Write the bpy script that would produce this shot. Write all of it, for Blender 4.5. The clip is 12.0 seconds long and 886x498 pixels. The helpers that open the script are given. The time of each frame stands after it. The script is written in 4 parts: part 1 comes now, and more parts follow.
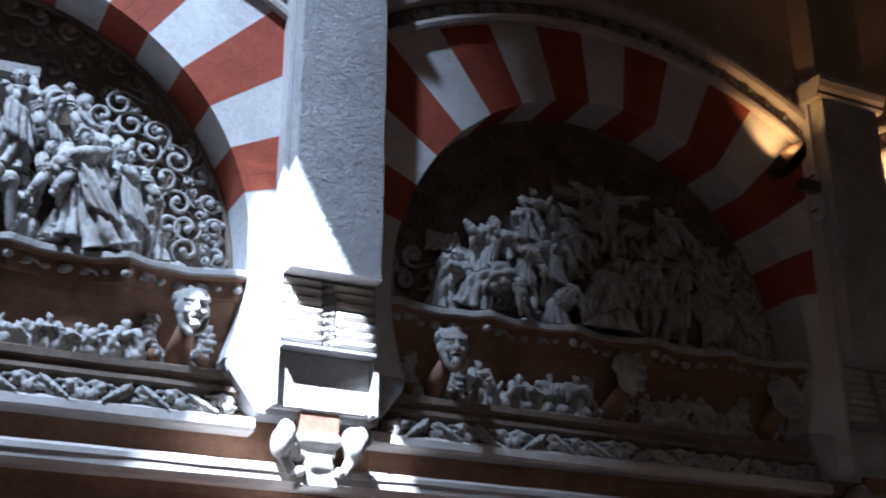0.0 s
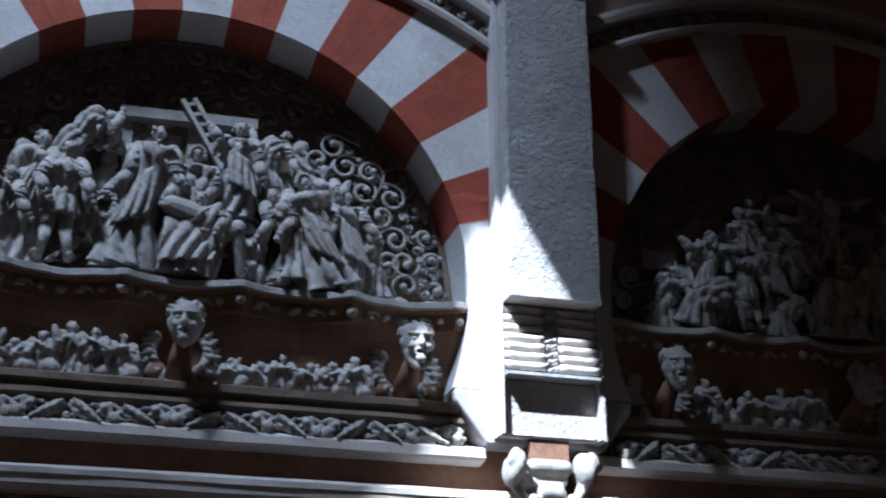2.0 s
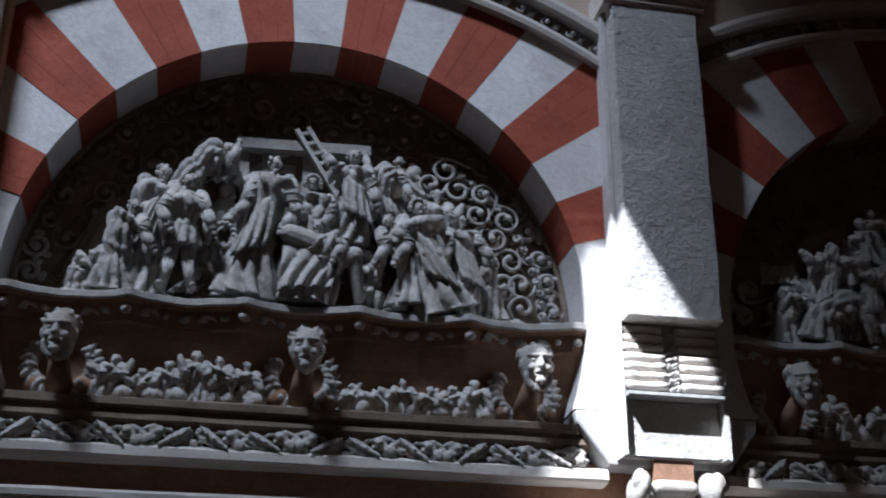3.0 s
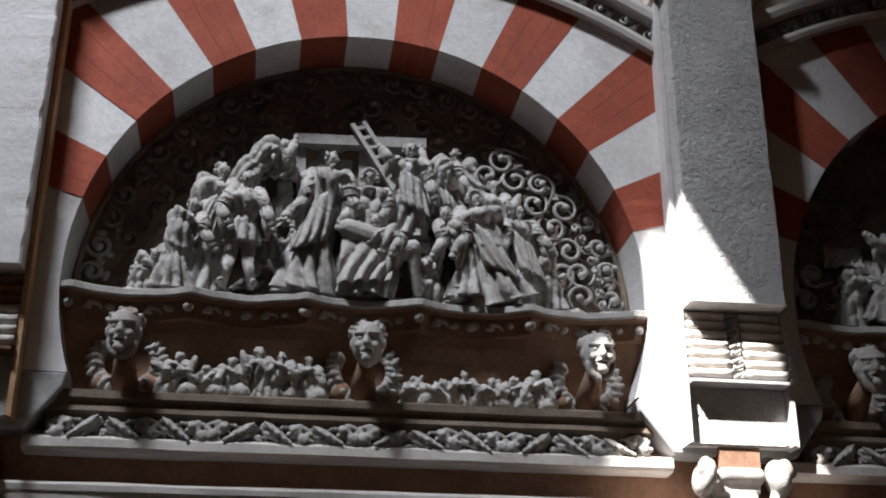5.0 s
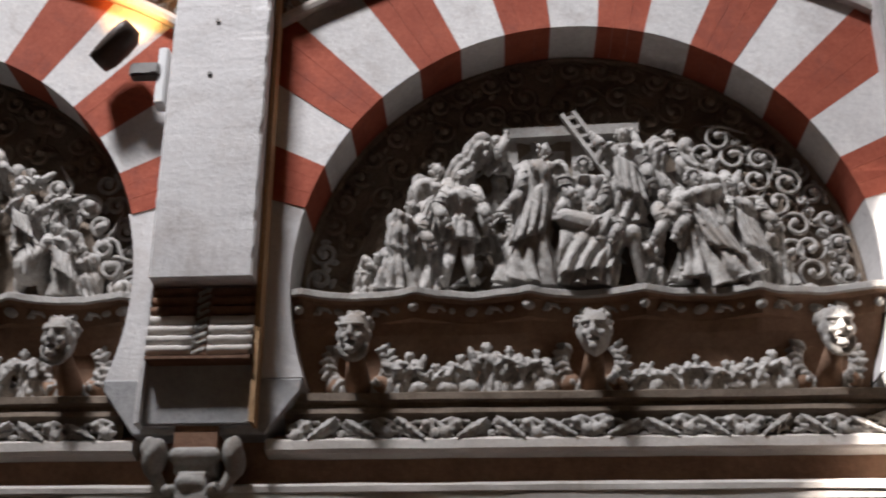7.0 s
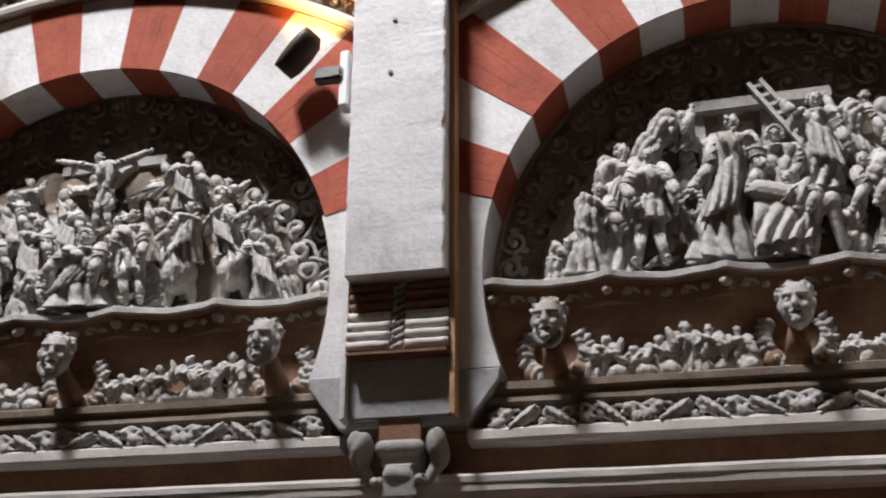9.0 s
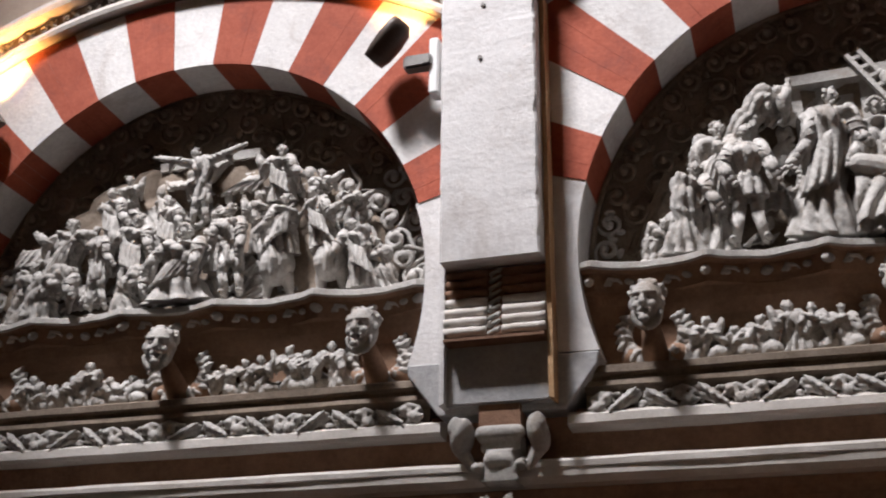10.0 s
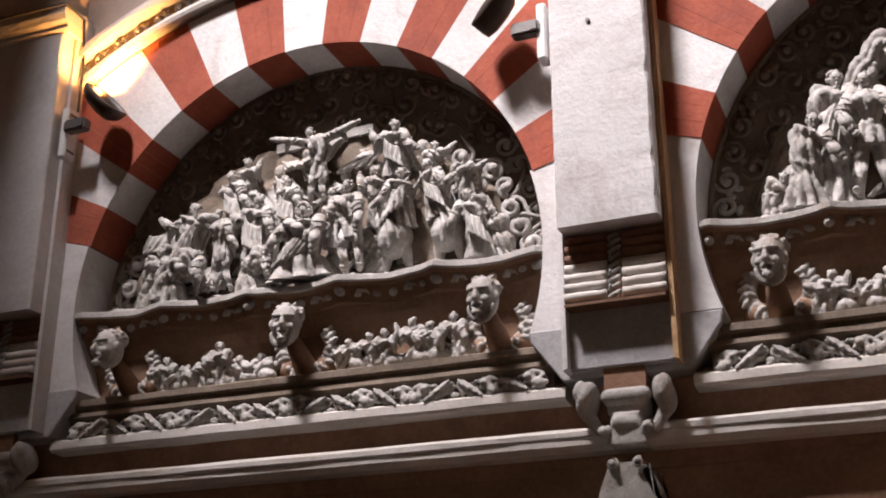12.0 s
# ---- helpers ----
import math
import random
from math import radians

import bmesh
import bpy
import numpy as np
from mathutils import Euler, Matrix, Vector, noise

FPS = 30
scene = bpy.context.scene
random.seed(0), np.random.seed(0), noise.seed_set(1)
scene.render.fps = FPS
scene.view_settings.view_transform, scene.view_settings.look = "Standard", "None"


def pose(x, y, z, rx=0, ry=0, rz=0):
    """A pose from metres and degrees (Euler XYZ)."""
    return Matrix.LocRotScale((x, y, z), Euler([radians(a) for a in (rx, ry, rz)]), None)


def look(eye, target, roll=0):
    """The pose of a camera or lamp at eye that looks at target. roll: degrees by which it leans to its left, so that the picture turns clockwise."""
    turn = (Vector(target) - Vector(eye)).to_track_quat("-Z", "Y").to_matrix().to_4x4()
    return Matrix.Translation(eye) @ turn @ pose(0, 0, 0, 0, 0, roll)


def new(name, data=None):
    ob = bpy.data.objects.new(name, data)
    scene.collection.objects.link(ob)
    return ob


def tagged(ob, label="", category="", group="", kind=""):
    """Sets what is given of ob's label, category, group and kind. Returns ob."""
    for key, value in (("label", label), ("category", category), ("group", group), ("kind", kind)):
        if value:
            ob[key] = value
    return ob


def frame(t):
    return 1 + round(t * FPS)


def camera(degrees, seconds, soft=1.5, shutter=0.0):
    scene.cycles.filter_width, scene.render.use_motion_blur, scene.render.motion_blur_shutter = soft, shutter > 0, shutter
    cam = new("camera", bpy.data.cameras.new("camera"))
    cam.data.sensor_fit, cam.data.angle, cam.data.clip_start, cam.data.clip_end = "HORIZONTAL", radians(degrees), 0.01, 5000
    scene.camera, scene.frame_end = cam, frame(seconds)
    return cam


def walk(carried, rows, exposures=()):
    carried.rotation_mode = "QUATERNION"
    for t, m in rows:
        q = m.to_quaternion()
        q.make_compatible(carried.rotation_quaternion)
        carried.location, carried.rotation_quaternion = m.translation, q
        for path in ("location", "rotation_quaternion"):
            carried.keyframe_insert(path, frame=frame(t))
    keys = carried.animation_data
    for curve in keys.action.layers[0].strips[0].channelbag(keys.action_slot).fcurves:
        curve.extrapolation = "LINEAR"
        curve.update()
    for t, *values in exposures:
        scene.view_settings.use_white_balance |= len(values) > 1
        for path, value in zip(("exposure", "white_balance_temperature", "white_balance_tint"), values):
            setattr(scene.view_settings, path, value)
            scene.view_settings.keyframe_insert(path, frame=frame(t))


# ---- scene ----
import functools

cam = camera(39.2, 12.0, soft=1.9, shutter=0.5)
PATH = [
    (0, (-0.371, -5.148, 1.779), (0.448, -3.482, 2.524), -0.0),
    (0.5, (-0.383, -5.142, 1.797), (0.36, -3.445, 2.551), 0.2),
    (1, (-0.411, -5.142, 1.787), (0.257, -3.418, 2.549), -0.0),
    (1.5, (-0.431, -5.142, 1.797), (0.162, -3.392, 2.563), -0.0),
    (2, (-0.45, -5.129, 1.797), (0.067, -3.361, 2.574), -0.1),
    (2.5, (-0.467, -5.117, 1.801), (-0.041, -3.33, 2.592), -0.1),
    (3, (-0.51, -5.115, 1.813), (-0.155, -3.319, 2.618), 0.3),
    (3.5, (-0.513, -5.111, 1.819), (-0.214, -3.307, 2.63), 0.3),
    (5.5, (-0.525, -5.101, 1.803), (-0.284, -3.279, 2.593), -0.2),
    (6, (-0.548, -5.075, 1.791), (-0.386, -3.247, 2.586), -0.1),
    (6.5, (-0.573, -5.048, 1.781), (-0.518, -3.215, 2.581), -0.0),
    (7, (-0.527, -5.033, 1.741), (-0.606, -3.206, 2.552), 0.1),
    (9, (-0.516, -5.018, 1.738), (-0.902, -3.223, 2.531), 0.3),
    (9.5, (-0.512, -5.015, 1.737), (-0.973, -3.235, 2.524), 0.3),
    (10, (-0.536, -5.014, 1.731), (-1.065, -3.247, 2.505), 0.5),
    (10.5, (-0.526, -5.007, 1.727), (-1.129, -3.26, 2.491), 0.5),
    (11, (-0.566, -5.06, 1.752), (-1.225, -3.321, 2.488), 0.2),
    (11.5, (-0.562, -5.041, 1.716), (-1.262, -3.318, 2.452), 0.6),
    (12, (-0.556, -5.043, 1.714), (-1.259, -3.318, 2.443), -0.2),
]

EXPOSURES = [
    (0.0, 3.05, 4800, 9), (1.0, 2.35, 4800, 9), (2.5, 1.75, 5100, 10), (3.5, 1.95, 5600, 11),
    (5.5, 2.45, 6200, 12), (6.5, 2.55, 6450, 14), (7.2, 2.65, 6500, 15), (9.0, 2.95, 6500, 14), (12.0, 3.25, 6950, 23),
]
walk(cam, [(t, look(eye, target, roll)) for t, eye, target, roll in PATH], EXPOSURES)

# ---- light ----
SUN_WAY = Vector((0.45, 0.45, -0.77)).normalized()
world = bpy.data.worlds.new("sky")
scene.world = world
world.use_nodes = True
wn = world.node_tree
sky = wn.nodes.new("ShaderNodeTexSky")
sky.sky_type, sky.sun_disc = "NISHITA", False
sky.sun_elevation = math.asin(-SUN_WAY.z)
sky.sun_rotation = math.atan2(-SUN_WAY.x, -SUN_WAY.y)
wn.links.new(sky.outputs[0], wn.nodes["Background"].inputs[0])
wn.nodes["Background"].inputs[1].default_value = 0.1

sun = new("sun", bpy.data.lights.new("sun", "SUN"))
sun.data.energy, sun.data.angle, sun.data.color = 5.0, radians(0.5), (1.0, 0.94, 0.85)
sun.matrix_world = look((0, 0, 30), Vector((0, 0, 30)) + SUN_WAY)

CEILING, ROOF = 9.0, 19.0  # the unseen ceiling and the roof above it, added to cut the light
LAMP_AT = Vector((-5.2, -6.0, 16.5))  # place of the added key lamp, out of view
key = new("unseen_key_light", bpy.data.lights.new("unseen_key_light", "AREA"))
key.data.shape, key.data.size, key.data.size_y = "RECTANGLE", 2.6, 1.2
key.data.energy, key.data.color = 620, (0.95, 0.975, 1.0)
key.matrix_world = look(LAMP_AT, (-0.6, 0, 4.2))


# ---- materials ----
def nodes_of(name):
    m = bpy.data.materials.new(name)
    m.use_nodes = True
    t = m.node_tree
    return m, t, t.nodes["Principled BSDF"]


def node(t, kind, **values):
    n = t.nodes.new(kind)
    for key, value in values.items():
        n.inputs[key.replace("_", " ")].default_value = value
    return n


def surface(name, dark, light, rough=0.85, grain=60.0, blotch=2.5, relief=0.25, pits=0.0, stain=None, stain_amount=0.0, metal=0.0, depth=0.01, folds=0.0):
    """A mineral or painted surface: blotches, grain, optional pits and stains, with a bump to match."""
    m, t, b = nodes_of(name)
    co = t.nodes.new("ShaderNodeTexCoord")
    geo = t.nodes.new("ShaderNodeNewGeometry")
    big = node(t, "ShaderNodeTexNoise", Scale=blotch, Detail=6.0, Roughness=0.65)
    small = node(t, "ShaderNodeTexNoise", Scale=grain, Detail=5.0, Roughness=0.7)
    for n in (big, small):
        t.links.new(geo.outputs["Position"], n.inputs["Vector"])
    mix = node(t, "ShaderNodeMath")
    mix.operation = "MULTIPLY_ADD"
    mix.inputs[1].default_value = 0.4
    t.links.new(small.outputs[0], mix.inputs[0])
    scaled = node(t, "ShaderNodeMath")
    scaled.operation = "MULTIPLY"
    scaled.inputs[1].default_value = 0.6
    t.links.new(big.outputs[0], scaled.inputs[0])
    t.links.new(scaled.outputs[0], mix.inputs[2])
    ramp = t.nodes.new("ShaderNodeValToRGB")
    ramp.color_ramp.elements[0].position, ramp.color_ramp.elements[1].position = 0.36, 0.64
    ramp.color_ramp.elements[0].color, ramp.color_ramp.elements[1].color = (*dark, 1), (*light, 1)
    t.links.new(mix.outputs[0], ramp.inputs[0])
    color = ramp.outputs[0]
    if stain:
        wide = node(t, "ShaderNodeTexNoise", Scale=blotch * 0.6, Detail=8.0, Roughness=0.75, Distortion=0.6)
        t.links.new(geo.outputs["Position"], wide.inputs["Vector"])
        cut = t.nodes.new("ShaderNodeValToRGB")
        cut.color_ramp.elements[0].position, cut.color_ramp.elements[1].position = 0.52, 0.68
        cut.color_ramp.elements[1].color = (stain_amount, stain_amount, stain_amount, 1)
        t.links.new(wide.outputs[0], cut.inputs[0])
        over = t.nodes.new("ShaderNodeMixRGB")
        over.inputs[2].default_value = (*stain, 1)
        t.links.new(cut.outputs[0], over.inputs[0])
        t.links.new(color, over.inputs[1])
        color = over.outputs[0]
    # each piece a little lighter or darker than the next
    info = t.nodes.new("ShaderNodeObjectInfo")
    vary = node(t, "ShaderNodeMapRange")
    vary.inputs[3].default_value, vary.inputs[4].default_value = 0.9, 1.07
    t.links.new(info.outputs["Random"], vary.inputs[0])
    hsv = t.nodes.new("ShaderNodeHueSaturation")
    t.links.new(vary.outputs[0], hsv.inputs["Value"])
    t.links.new(color, hsv.inputs["Color"])
    t.links.new(hsv.outputs[0], b.inputs["Base Color"])
    height = small.outputs[0]
    if pits:
        holes = node(t, "ShaderNodeTexVoronoi", Scale=26.0, Randomness=1.0)
        stretched = node(t, "ShaderNodeMapping")
        stretched.inputs["Scale"].default_value = (1.0, 1.0, 2.2)
        t.links.new(geo.outputs["Position"], stretched.inputs[0])
        t.links.new(stretched.outputs[0], holes.inputs["Vector"])
        cut = node(t, "ShaderNodeMapRange")
        cut.inputs[1].default_value, cut.inputs[2].default_value = 0.02, 0.16
        cut.inputs[3].default_value, cut.inputs[4].default_value = -pits, 0.0
        t.links.new(holes.outputs["Distance"], cut.inputs[0])
        patchy = node(t, "ShaderNodeMath")
        patchy.operation = "MULTIPLY"
        t.links.new(cut.outputs[0], patchy.inputs[0])
        t.links.new(big.outputs[0], patchy.inputs[1])
        added = node(t, "ShaderNodeMath")
        t.links.new(patchy.outputs[0], added.inputs[0])
        t.links.new(small.outputs[0], added.inputs[1])
        height = added.outputs[0]
    both = node(t, "ShaderNodeMath")
    t.links.new(height, both.inputs[0])
    t.links.new(big.outputs[0], both.inputs[1])
    bump = node(t, "ShaderNodeBump", Strength=relief, Distance=depth)
    t.links.new(both.outputs[0], bump.inputs["Height"])
    normal = bump.outputs[0]
    if folds:
        # chiselled drapery: bands bent by a strong turbulence
        wave = node(t, "ShaderNodeTexWave", Scale=7.5, Distortion=7.0, Detail=2.0)
        wave.inputs["Detail Scale"].default_value = 1.6
        slant = node(t, "ShaderNodeMapping")
        slant.inputs["Rotation"].default_value = (0.3, 0.5, 0.4)
        slant.inputs["Scale"].default_value = (1.0, 1.0, 0.8)
        t.links.new(geo.outputs["Position"], slant.inputs[0])
        t.links.new(slant.outputs[0], wave.inputs["Vector"])
        cuts = node(t, "ShaderNodeBump", Strength=folds, Distance=0.022)
        t.links.new(wave.outputs["Fac"], cuts.inputs["Height"])
        t.links.new(normal, cuts.inputs["Normal"])
        normal = cuts.outputs[0]
    t.links.new(normal, b.inputs["Normal"])
    b.inputs["Roughness"].default_value, b.inputs["Metallic"].default_value = rough, metal
    b.inputs["Specular IOR Level"].default_value = 0.25
    return m


STONE = surface("carved_limestone", (0.31, 0.29, 0.265), (0.52, 0.50, 0.475), grain=80, blotch=9, relief=0.5, stain=(0.26, 0.18, 0.12), stain_amount=0.45)
CARVED = surface("chiselled_limestone", (0.31, 0.29, 0.265), (0.54, 0.52, 0.495), grain=80, blotch=9, relief=0.5, stain=(0.26, 0.18, 0.12), stain_amount=0.45, folds=0.22)
# sooty brown stone; on the relief's backdrop its darkness stands in for shade
SOOTY_SHADED = surface("sooty_shaded_limestone", (0.15, 0.115, 0.085), (0.30, 0.24, 0.19), grain=60, blotch=5, relief=0.4, stain=(0.10, 0.06, 0.04), stain_amount=0.5)
# brown stone of cove and head necks; the tone carries their shade
SHADED_BROWN = surface("shaded_brown_stone", (0.20, 0.115, 0.075), (0.33, 0.205, 0.135), grain=50, blotch=4, relief=0.3, stain=(0.14, 0.08, 0.05), stain_amount=0.6)
CORNICE = surface("cornice_stone", (0.50, 0.46, 0.42), (0.66, 0.62, 0.58), grain=45, blotch=3, relief=0.3, stain=(0.34, 0.26, 0.20), stain_amount=0.5)
PLASTER = surface("old_white_plaster", (0.58, 0.56, 0.55), (0.74, 0.72, 0.71), grain=35, blotch=2.6, relief=0.5, pits=0.5, stain=(0.42, 0.37, 0.34), stain_amount=0.6)
PITTED = surface("pitted_pale_stone", (0.46, 0.45, 0.44), (0.66, 0.64, 0.62), grain=38, blotch=3.5, relief=0.9, pits=2.2, stain=(0.34, 0.32, 0.31), stain_amount=0.5, depth=0.02)
WHITE_VOUSSOIR = surface("whitewashed_voussoir", (0.60, 0.58, 0.57), (0.78, 0.76, 0.74), grain=40, blotch=5, relief=0.35, stain=(0.42, 0.36, 0.33), stain_amount=0.55)
RED_VOUSSOIR = surface("red_ochre_voussoir", (0.30, 0.068, 0.040), (0.44, 0.118, 0.070), grain=45, blotch=6, relief=0.35, stain=(0.22, 0.065, 0.05), stain_amount=0.7)
MORTAR = surface("pale_mortar", (0.50, 0.40, 0.36), (0.62, 0.52, 0.47), grain=60)
OCHRE = surface("ochre_stone_edge", (0.40, 0.24, 0.12), (0.58, 0.38, 0.22), grain=40, blotch=6, relief=0.5)
# plain brown stone; in the cornice hollows it also stands in for shade
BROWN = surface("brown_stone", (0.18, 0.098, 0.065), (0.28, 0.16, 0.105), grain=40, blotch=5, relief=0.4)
GREY = surface("grey_impost_stone", (0.30, 0.30, 0.30), (0.46, 0.45, 0.45), grain=40, blotch=4, relief=0.4)
HALL = surface("warm_hall_plaster", (0.42, 0.33, 0.27), (0.54, 0.44, 0.36), grain=20, blotch=1.0)
HALL_DARK = surface("dim_hall_stone", (0.32, 0.25, 0.19), (0.42, 0.33, 0.26), grain=20, blotch=1.0)
MARBLE = surface("worn_marble_floor", (0.28, 0.16, 0.11), (0.38, 0.23, 0.16), rough=0.5, grain=15, blotch=0.8, relief=0.05)
HOUSING = surface("brown_lamp_enamel", (0.045, 0.03, 0.022), (0.07, 0.05, 0.04), rough=0.45, grain=90, relief=0.05)
STEEL = surface("grey_lamp_arm", (0.16, 0.15, 0.14), (0.24, 0.23, 0.22), rough=0.4, metal=0.6, relief=0.05)
BOXWHITE = surface("white_gear_box", (0.66, 0.66, 0.66), (0.76, 0.76, 0.75), rough=0.5, relief=0.05)
CABLE = surface("dark_cable", (0.03, 0.03, 0.03), (0.05, 0.05, 0.05), rough=0.6, relief=0.05)


# ---- mesh helpers ----
def part(name, bm, material, parent=None, label="", smooth=False):
    mesh = bpy.data.meshes.new(name)
    bmesh.ops.recalc_face_normals(bm, faces=bm.faces)
    bm.to_mesh(mesh)
    bm.free()
    mesh.materials.append(material)
    if smooth:
        mesh.polygons.foreach_set("use_smooth", [True] * len(mesh.polygons))
    ob = new(name, mesh)
    ob.parent = parent
    if label:
        ob["label"] = label
    return ob


def thing(name, place, label, category, group="", kind=""):
    ob = new(name)
    ob.matrix_world = Matrix.Translation(place)
    ob.empty_display_size = 0.1
    return tagged(ob, label, category, group, kind)


def prism(bm, poly, y0, y1):
    """A solid with the outline poly of (x, z), from y0 to y1."""
    front = [bm.verts.new((x, y0, z)) for x, z in poly]
    back = [bm.verts.new((x, y1, z)) for x, z in poly]
    n = len(poly)
    faces = [bm.faces.new(front), bm.faces.new(back[::-1])]
    for k in range(n):
        bm.faces.new((front[k], back[k], back[(k + 1) % n], front[(k + 1) % n]))
    bmesh.ops.triangulate(bm, faces=faces)


def strip(bm, near, far, y0, y1):
    """A solid between two lines of (x, z) with as many points each, from y0 to y1."""
    rows = [[bm.verts.new((p[0], y, p[1])) for p, y in ((a, y0), (b, y0), (b, y1), (a, y1))] for a, b in zip(near, far)]
    for p, q in zip(rows, rows[1:]):
        for j in range(4):
            bm.faces.new((p[j], p[(j + 1) % 4], q[(j + 1) % 4], q[j]))
    bm.faces.new(rows[0])
    bm.faces.new(rows[-1][::-1])


def box(bm, x0, x1, y0, y1, z0, z1):
    prism(bm, [(x0, z0), (x1, z0), (x1, z1), (x0, z1)], y0, y1)


@functools.lru_cache(maxsize=None)
def unit_ball(u, v):
    """Points and faces of a unit sphere of u by v segments."""
    pts = [Vector((0, 0, 1))]
    for i in range(1, v):
        t = math.pi * i / v
        pts += [Vector((math.sin(t) * math.cos(6.28319 * j / u), math.sin(t) * math.sin(6.28319 * j / u), math.cos(t))) for j in range(u)]
    pts.append(Vector((0, 0, -1)))
    end = len(pts) - 1
    faces = [(0, 1 + j, 1 + (j + 1) % u) for j in range(u)]
    for i in range(v - 2):
        p, q = 1 + i * u, 1 + (i + 1) * u
        faces += [(p + j, q + j, q + (j + 1) % u, p + (j + 1) % u) for j in range(u)]
    p = 1 + (v - 2) * u
    faces += [(p + (j + 1) % u, p + j, end) for j in range(u)]
    return pts, faces


def ball(bm, place, size, turn=(0, 0, 0), u=10, v=7):
    m = Matrix.LocRotScale(place, Euler([radians(a) for a in turn]), size)
    pts, faces = unit_ball(u, v)
    vs = [bm.verts.new(m @ p) for p in pts]
    for f in faces:
        bm.faces.new([vs[i] for i in f])


def limb(bm, a, b, r0, r1, n=8):
    """A tapered round bar from a to b with rounded ends."""
    a, b = Vector(a), Vector(b)
    turn = (b - a).to_track_quat("Z", "Y").to_matrix()
    ring = [turn @ Vector((math.cos(6.28319 * j / n), math.sin(6.28319 * j / n), 0)) for j in range(n)]
    low, high = [bm.verts.new(a + r0 * p) for p in ring], [bm.verts.new(b + r1 * p) for p in ring]
    for j in range(n):
        bm.faces.new((low[j], low[(j + 1) % n], high[(j + 1) % n], high[j]))
    bm.faces.new(low[::-1])
    bm.faces.new(high)
    ball(bm, a, (r0, r0, r0), u=n, v=5)
    ball(bm, b, (r1, r1, r1), u=n, v=5)


def tube(bm, points, radii, n=7):
    """A tube along points with a radius at each."""
    rings = []
    for k, p in enumerate(points):
        p = Vector(p)
        ahead = (Vector(points[min(k + 1, len(points) - 1)]) - Vector(points[max(k - 1, 0)])).normalized()
        side = ahead.cross(Vector((0, 1, 0)))
        side = side.normalized() if side.length > 1e-4 else Vector((1, 0, 0))
        up = side.cross(ahead)
        rings.append([bm.verts.new(p + radii[k] * (math.cos(6.2832 * j / n) * side + math.sin(6.2832 * j / n) * up)) for j in range(n)])
    for a, b in zip(rings, rings[1:]):
        for j in range(n):
            bm.faces.new((a[j], a[(j + 1) % n], b[(j + 1) % n], b[j]))
    bm.faces.new(rings[0][::-1])
    bm.faces.new(rings[-1])


def carved(ob, voxel=0.008, smooth=2):
    """Fuses the pieces of a carving into one worn skin."""
    r = ob.modifiers.new("fuse", "REMESH")
    r.mode, r.voxel_size, r.use_smooth_shade = "VOXEL", voxel, True
    if smooth:
        s = ob.modifiers.new("wear", "SMOOTH")
        s.factor, s.iterations = 0.5, smooth
    return ob


CRUMPLE = bpy.data.textures.new("crumple", "MARBLE")
CRUMPLE.noise_scale, CRUMPLE.noise_depth, CRUMPLE.turbulence, CRUMPLE.marble_type = 0.16, 1, 9.0, "SHARP"
CHISEL = bpy.data.textures.new("chisel", "CLOUDS")
CHISEL.noise_scale, CHISEL.noise_depth = 0.022, 2


def chiselled(ob, folds=0.0, rough=0.0):
    """Cuts folds and chisel marks into a carving."""
    for texture, strength in ((CRUMPLE, folds), (CHISEL, rough)):
        if strength:
            d = ob.modifiers.new("chisel", "DISPLACE")
            d.texture, d.strength, d.mid_level, d.texture_coords = texture, strength, 0.55, "LOCAL"
    return ob


def moulding(bm, profile, x0, x1, steps=1, wobble=0.0):
    """A moulding along x with an outline of (y, z), closed at the back."""
    rings = []
    for k in range(steps + 1):
        x = x0 + (x1 - x0) * k / steps
        rings.append([bm.verts.new((x, y + wobble * noise.noise((x * 4, j * 3.1, z * 5)), z + wobble * noise.noise((x * 4 + 9, j * 2.7, z * 5)))) for j, (y, z) in enumerate(profile)])
    n = len(profile)
    for a, b in zip(rings, rings[1:]):
        for j in range(n):
            bm.faces.new((a[j], a[(j + 1) % n], b[(j + 1) % n], b[j]))
    ends = [bm.faces.new(rings[0]), bm.faces.new(rings[-1][::-1])]
    bmesh.ops.triangulate(bm, faces=ends)


# ---- plan ----
PERIOD, BAY_A = 3.3, -0.12
BAYS = [BAY_A + PERIOD * k for k in (-2, -1, 0, 1, 2)]
PIERS = [BAY_A + PERIOD * (k + 0.5) for k in (-3, -2, -1, 0, 1, 2)]
R, ZC = 1.298, 3.833  # intrados of the horseshoe arch
RA, ZA = 2.60, 2.96  # inner edge of the archivolt
EDGE = 1.42  # where the pilasters' sides cut the arch
STEP = radians(9.88)


def arch_outer(a):
    """The distance from the arch's centre to its outer edge, at the angle a."""
    c, s = math.cos(a), math.sin(a)
    d = ZC - ZA
    far = -d * s + math.sqrt((d * s) ** 2 - d * d + RA * RA)
    return min(far, EDGE / max(abs(c), 1e-6))


def wedge(bm, a0, a1, y0, y1, r_in=R, grow=0.0):
    angles = [a0 + (a1 - a0) * k / 5 for k in range(6)]
    corner = [b for s in (1, -1) if (b := math.atan2(ZA + math.sqrt(RA * RA - EDGE * EDGE) - ZC, s * EDGE)) and a0 < b < a1]
    outer = sorted(angles + corner)
    poly = [(r_in * math.cos(a), ZC + r_in * math.sin(a)) for a in angles]
    poly += [((arch_outer(a) + grow) * math.cos(a), ZC + (arch_outer(a) + grow) * math.sin(a)) for a in outer[::-1]]
    prism(bm, poly, y0, y1)


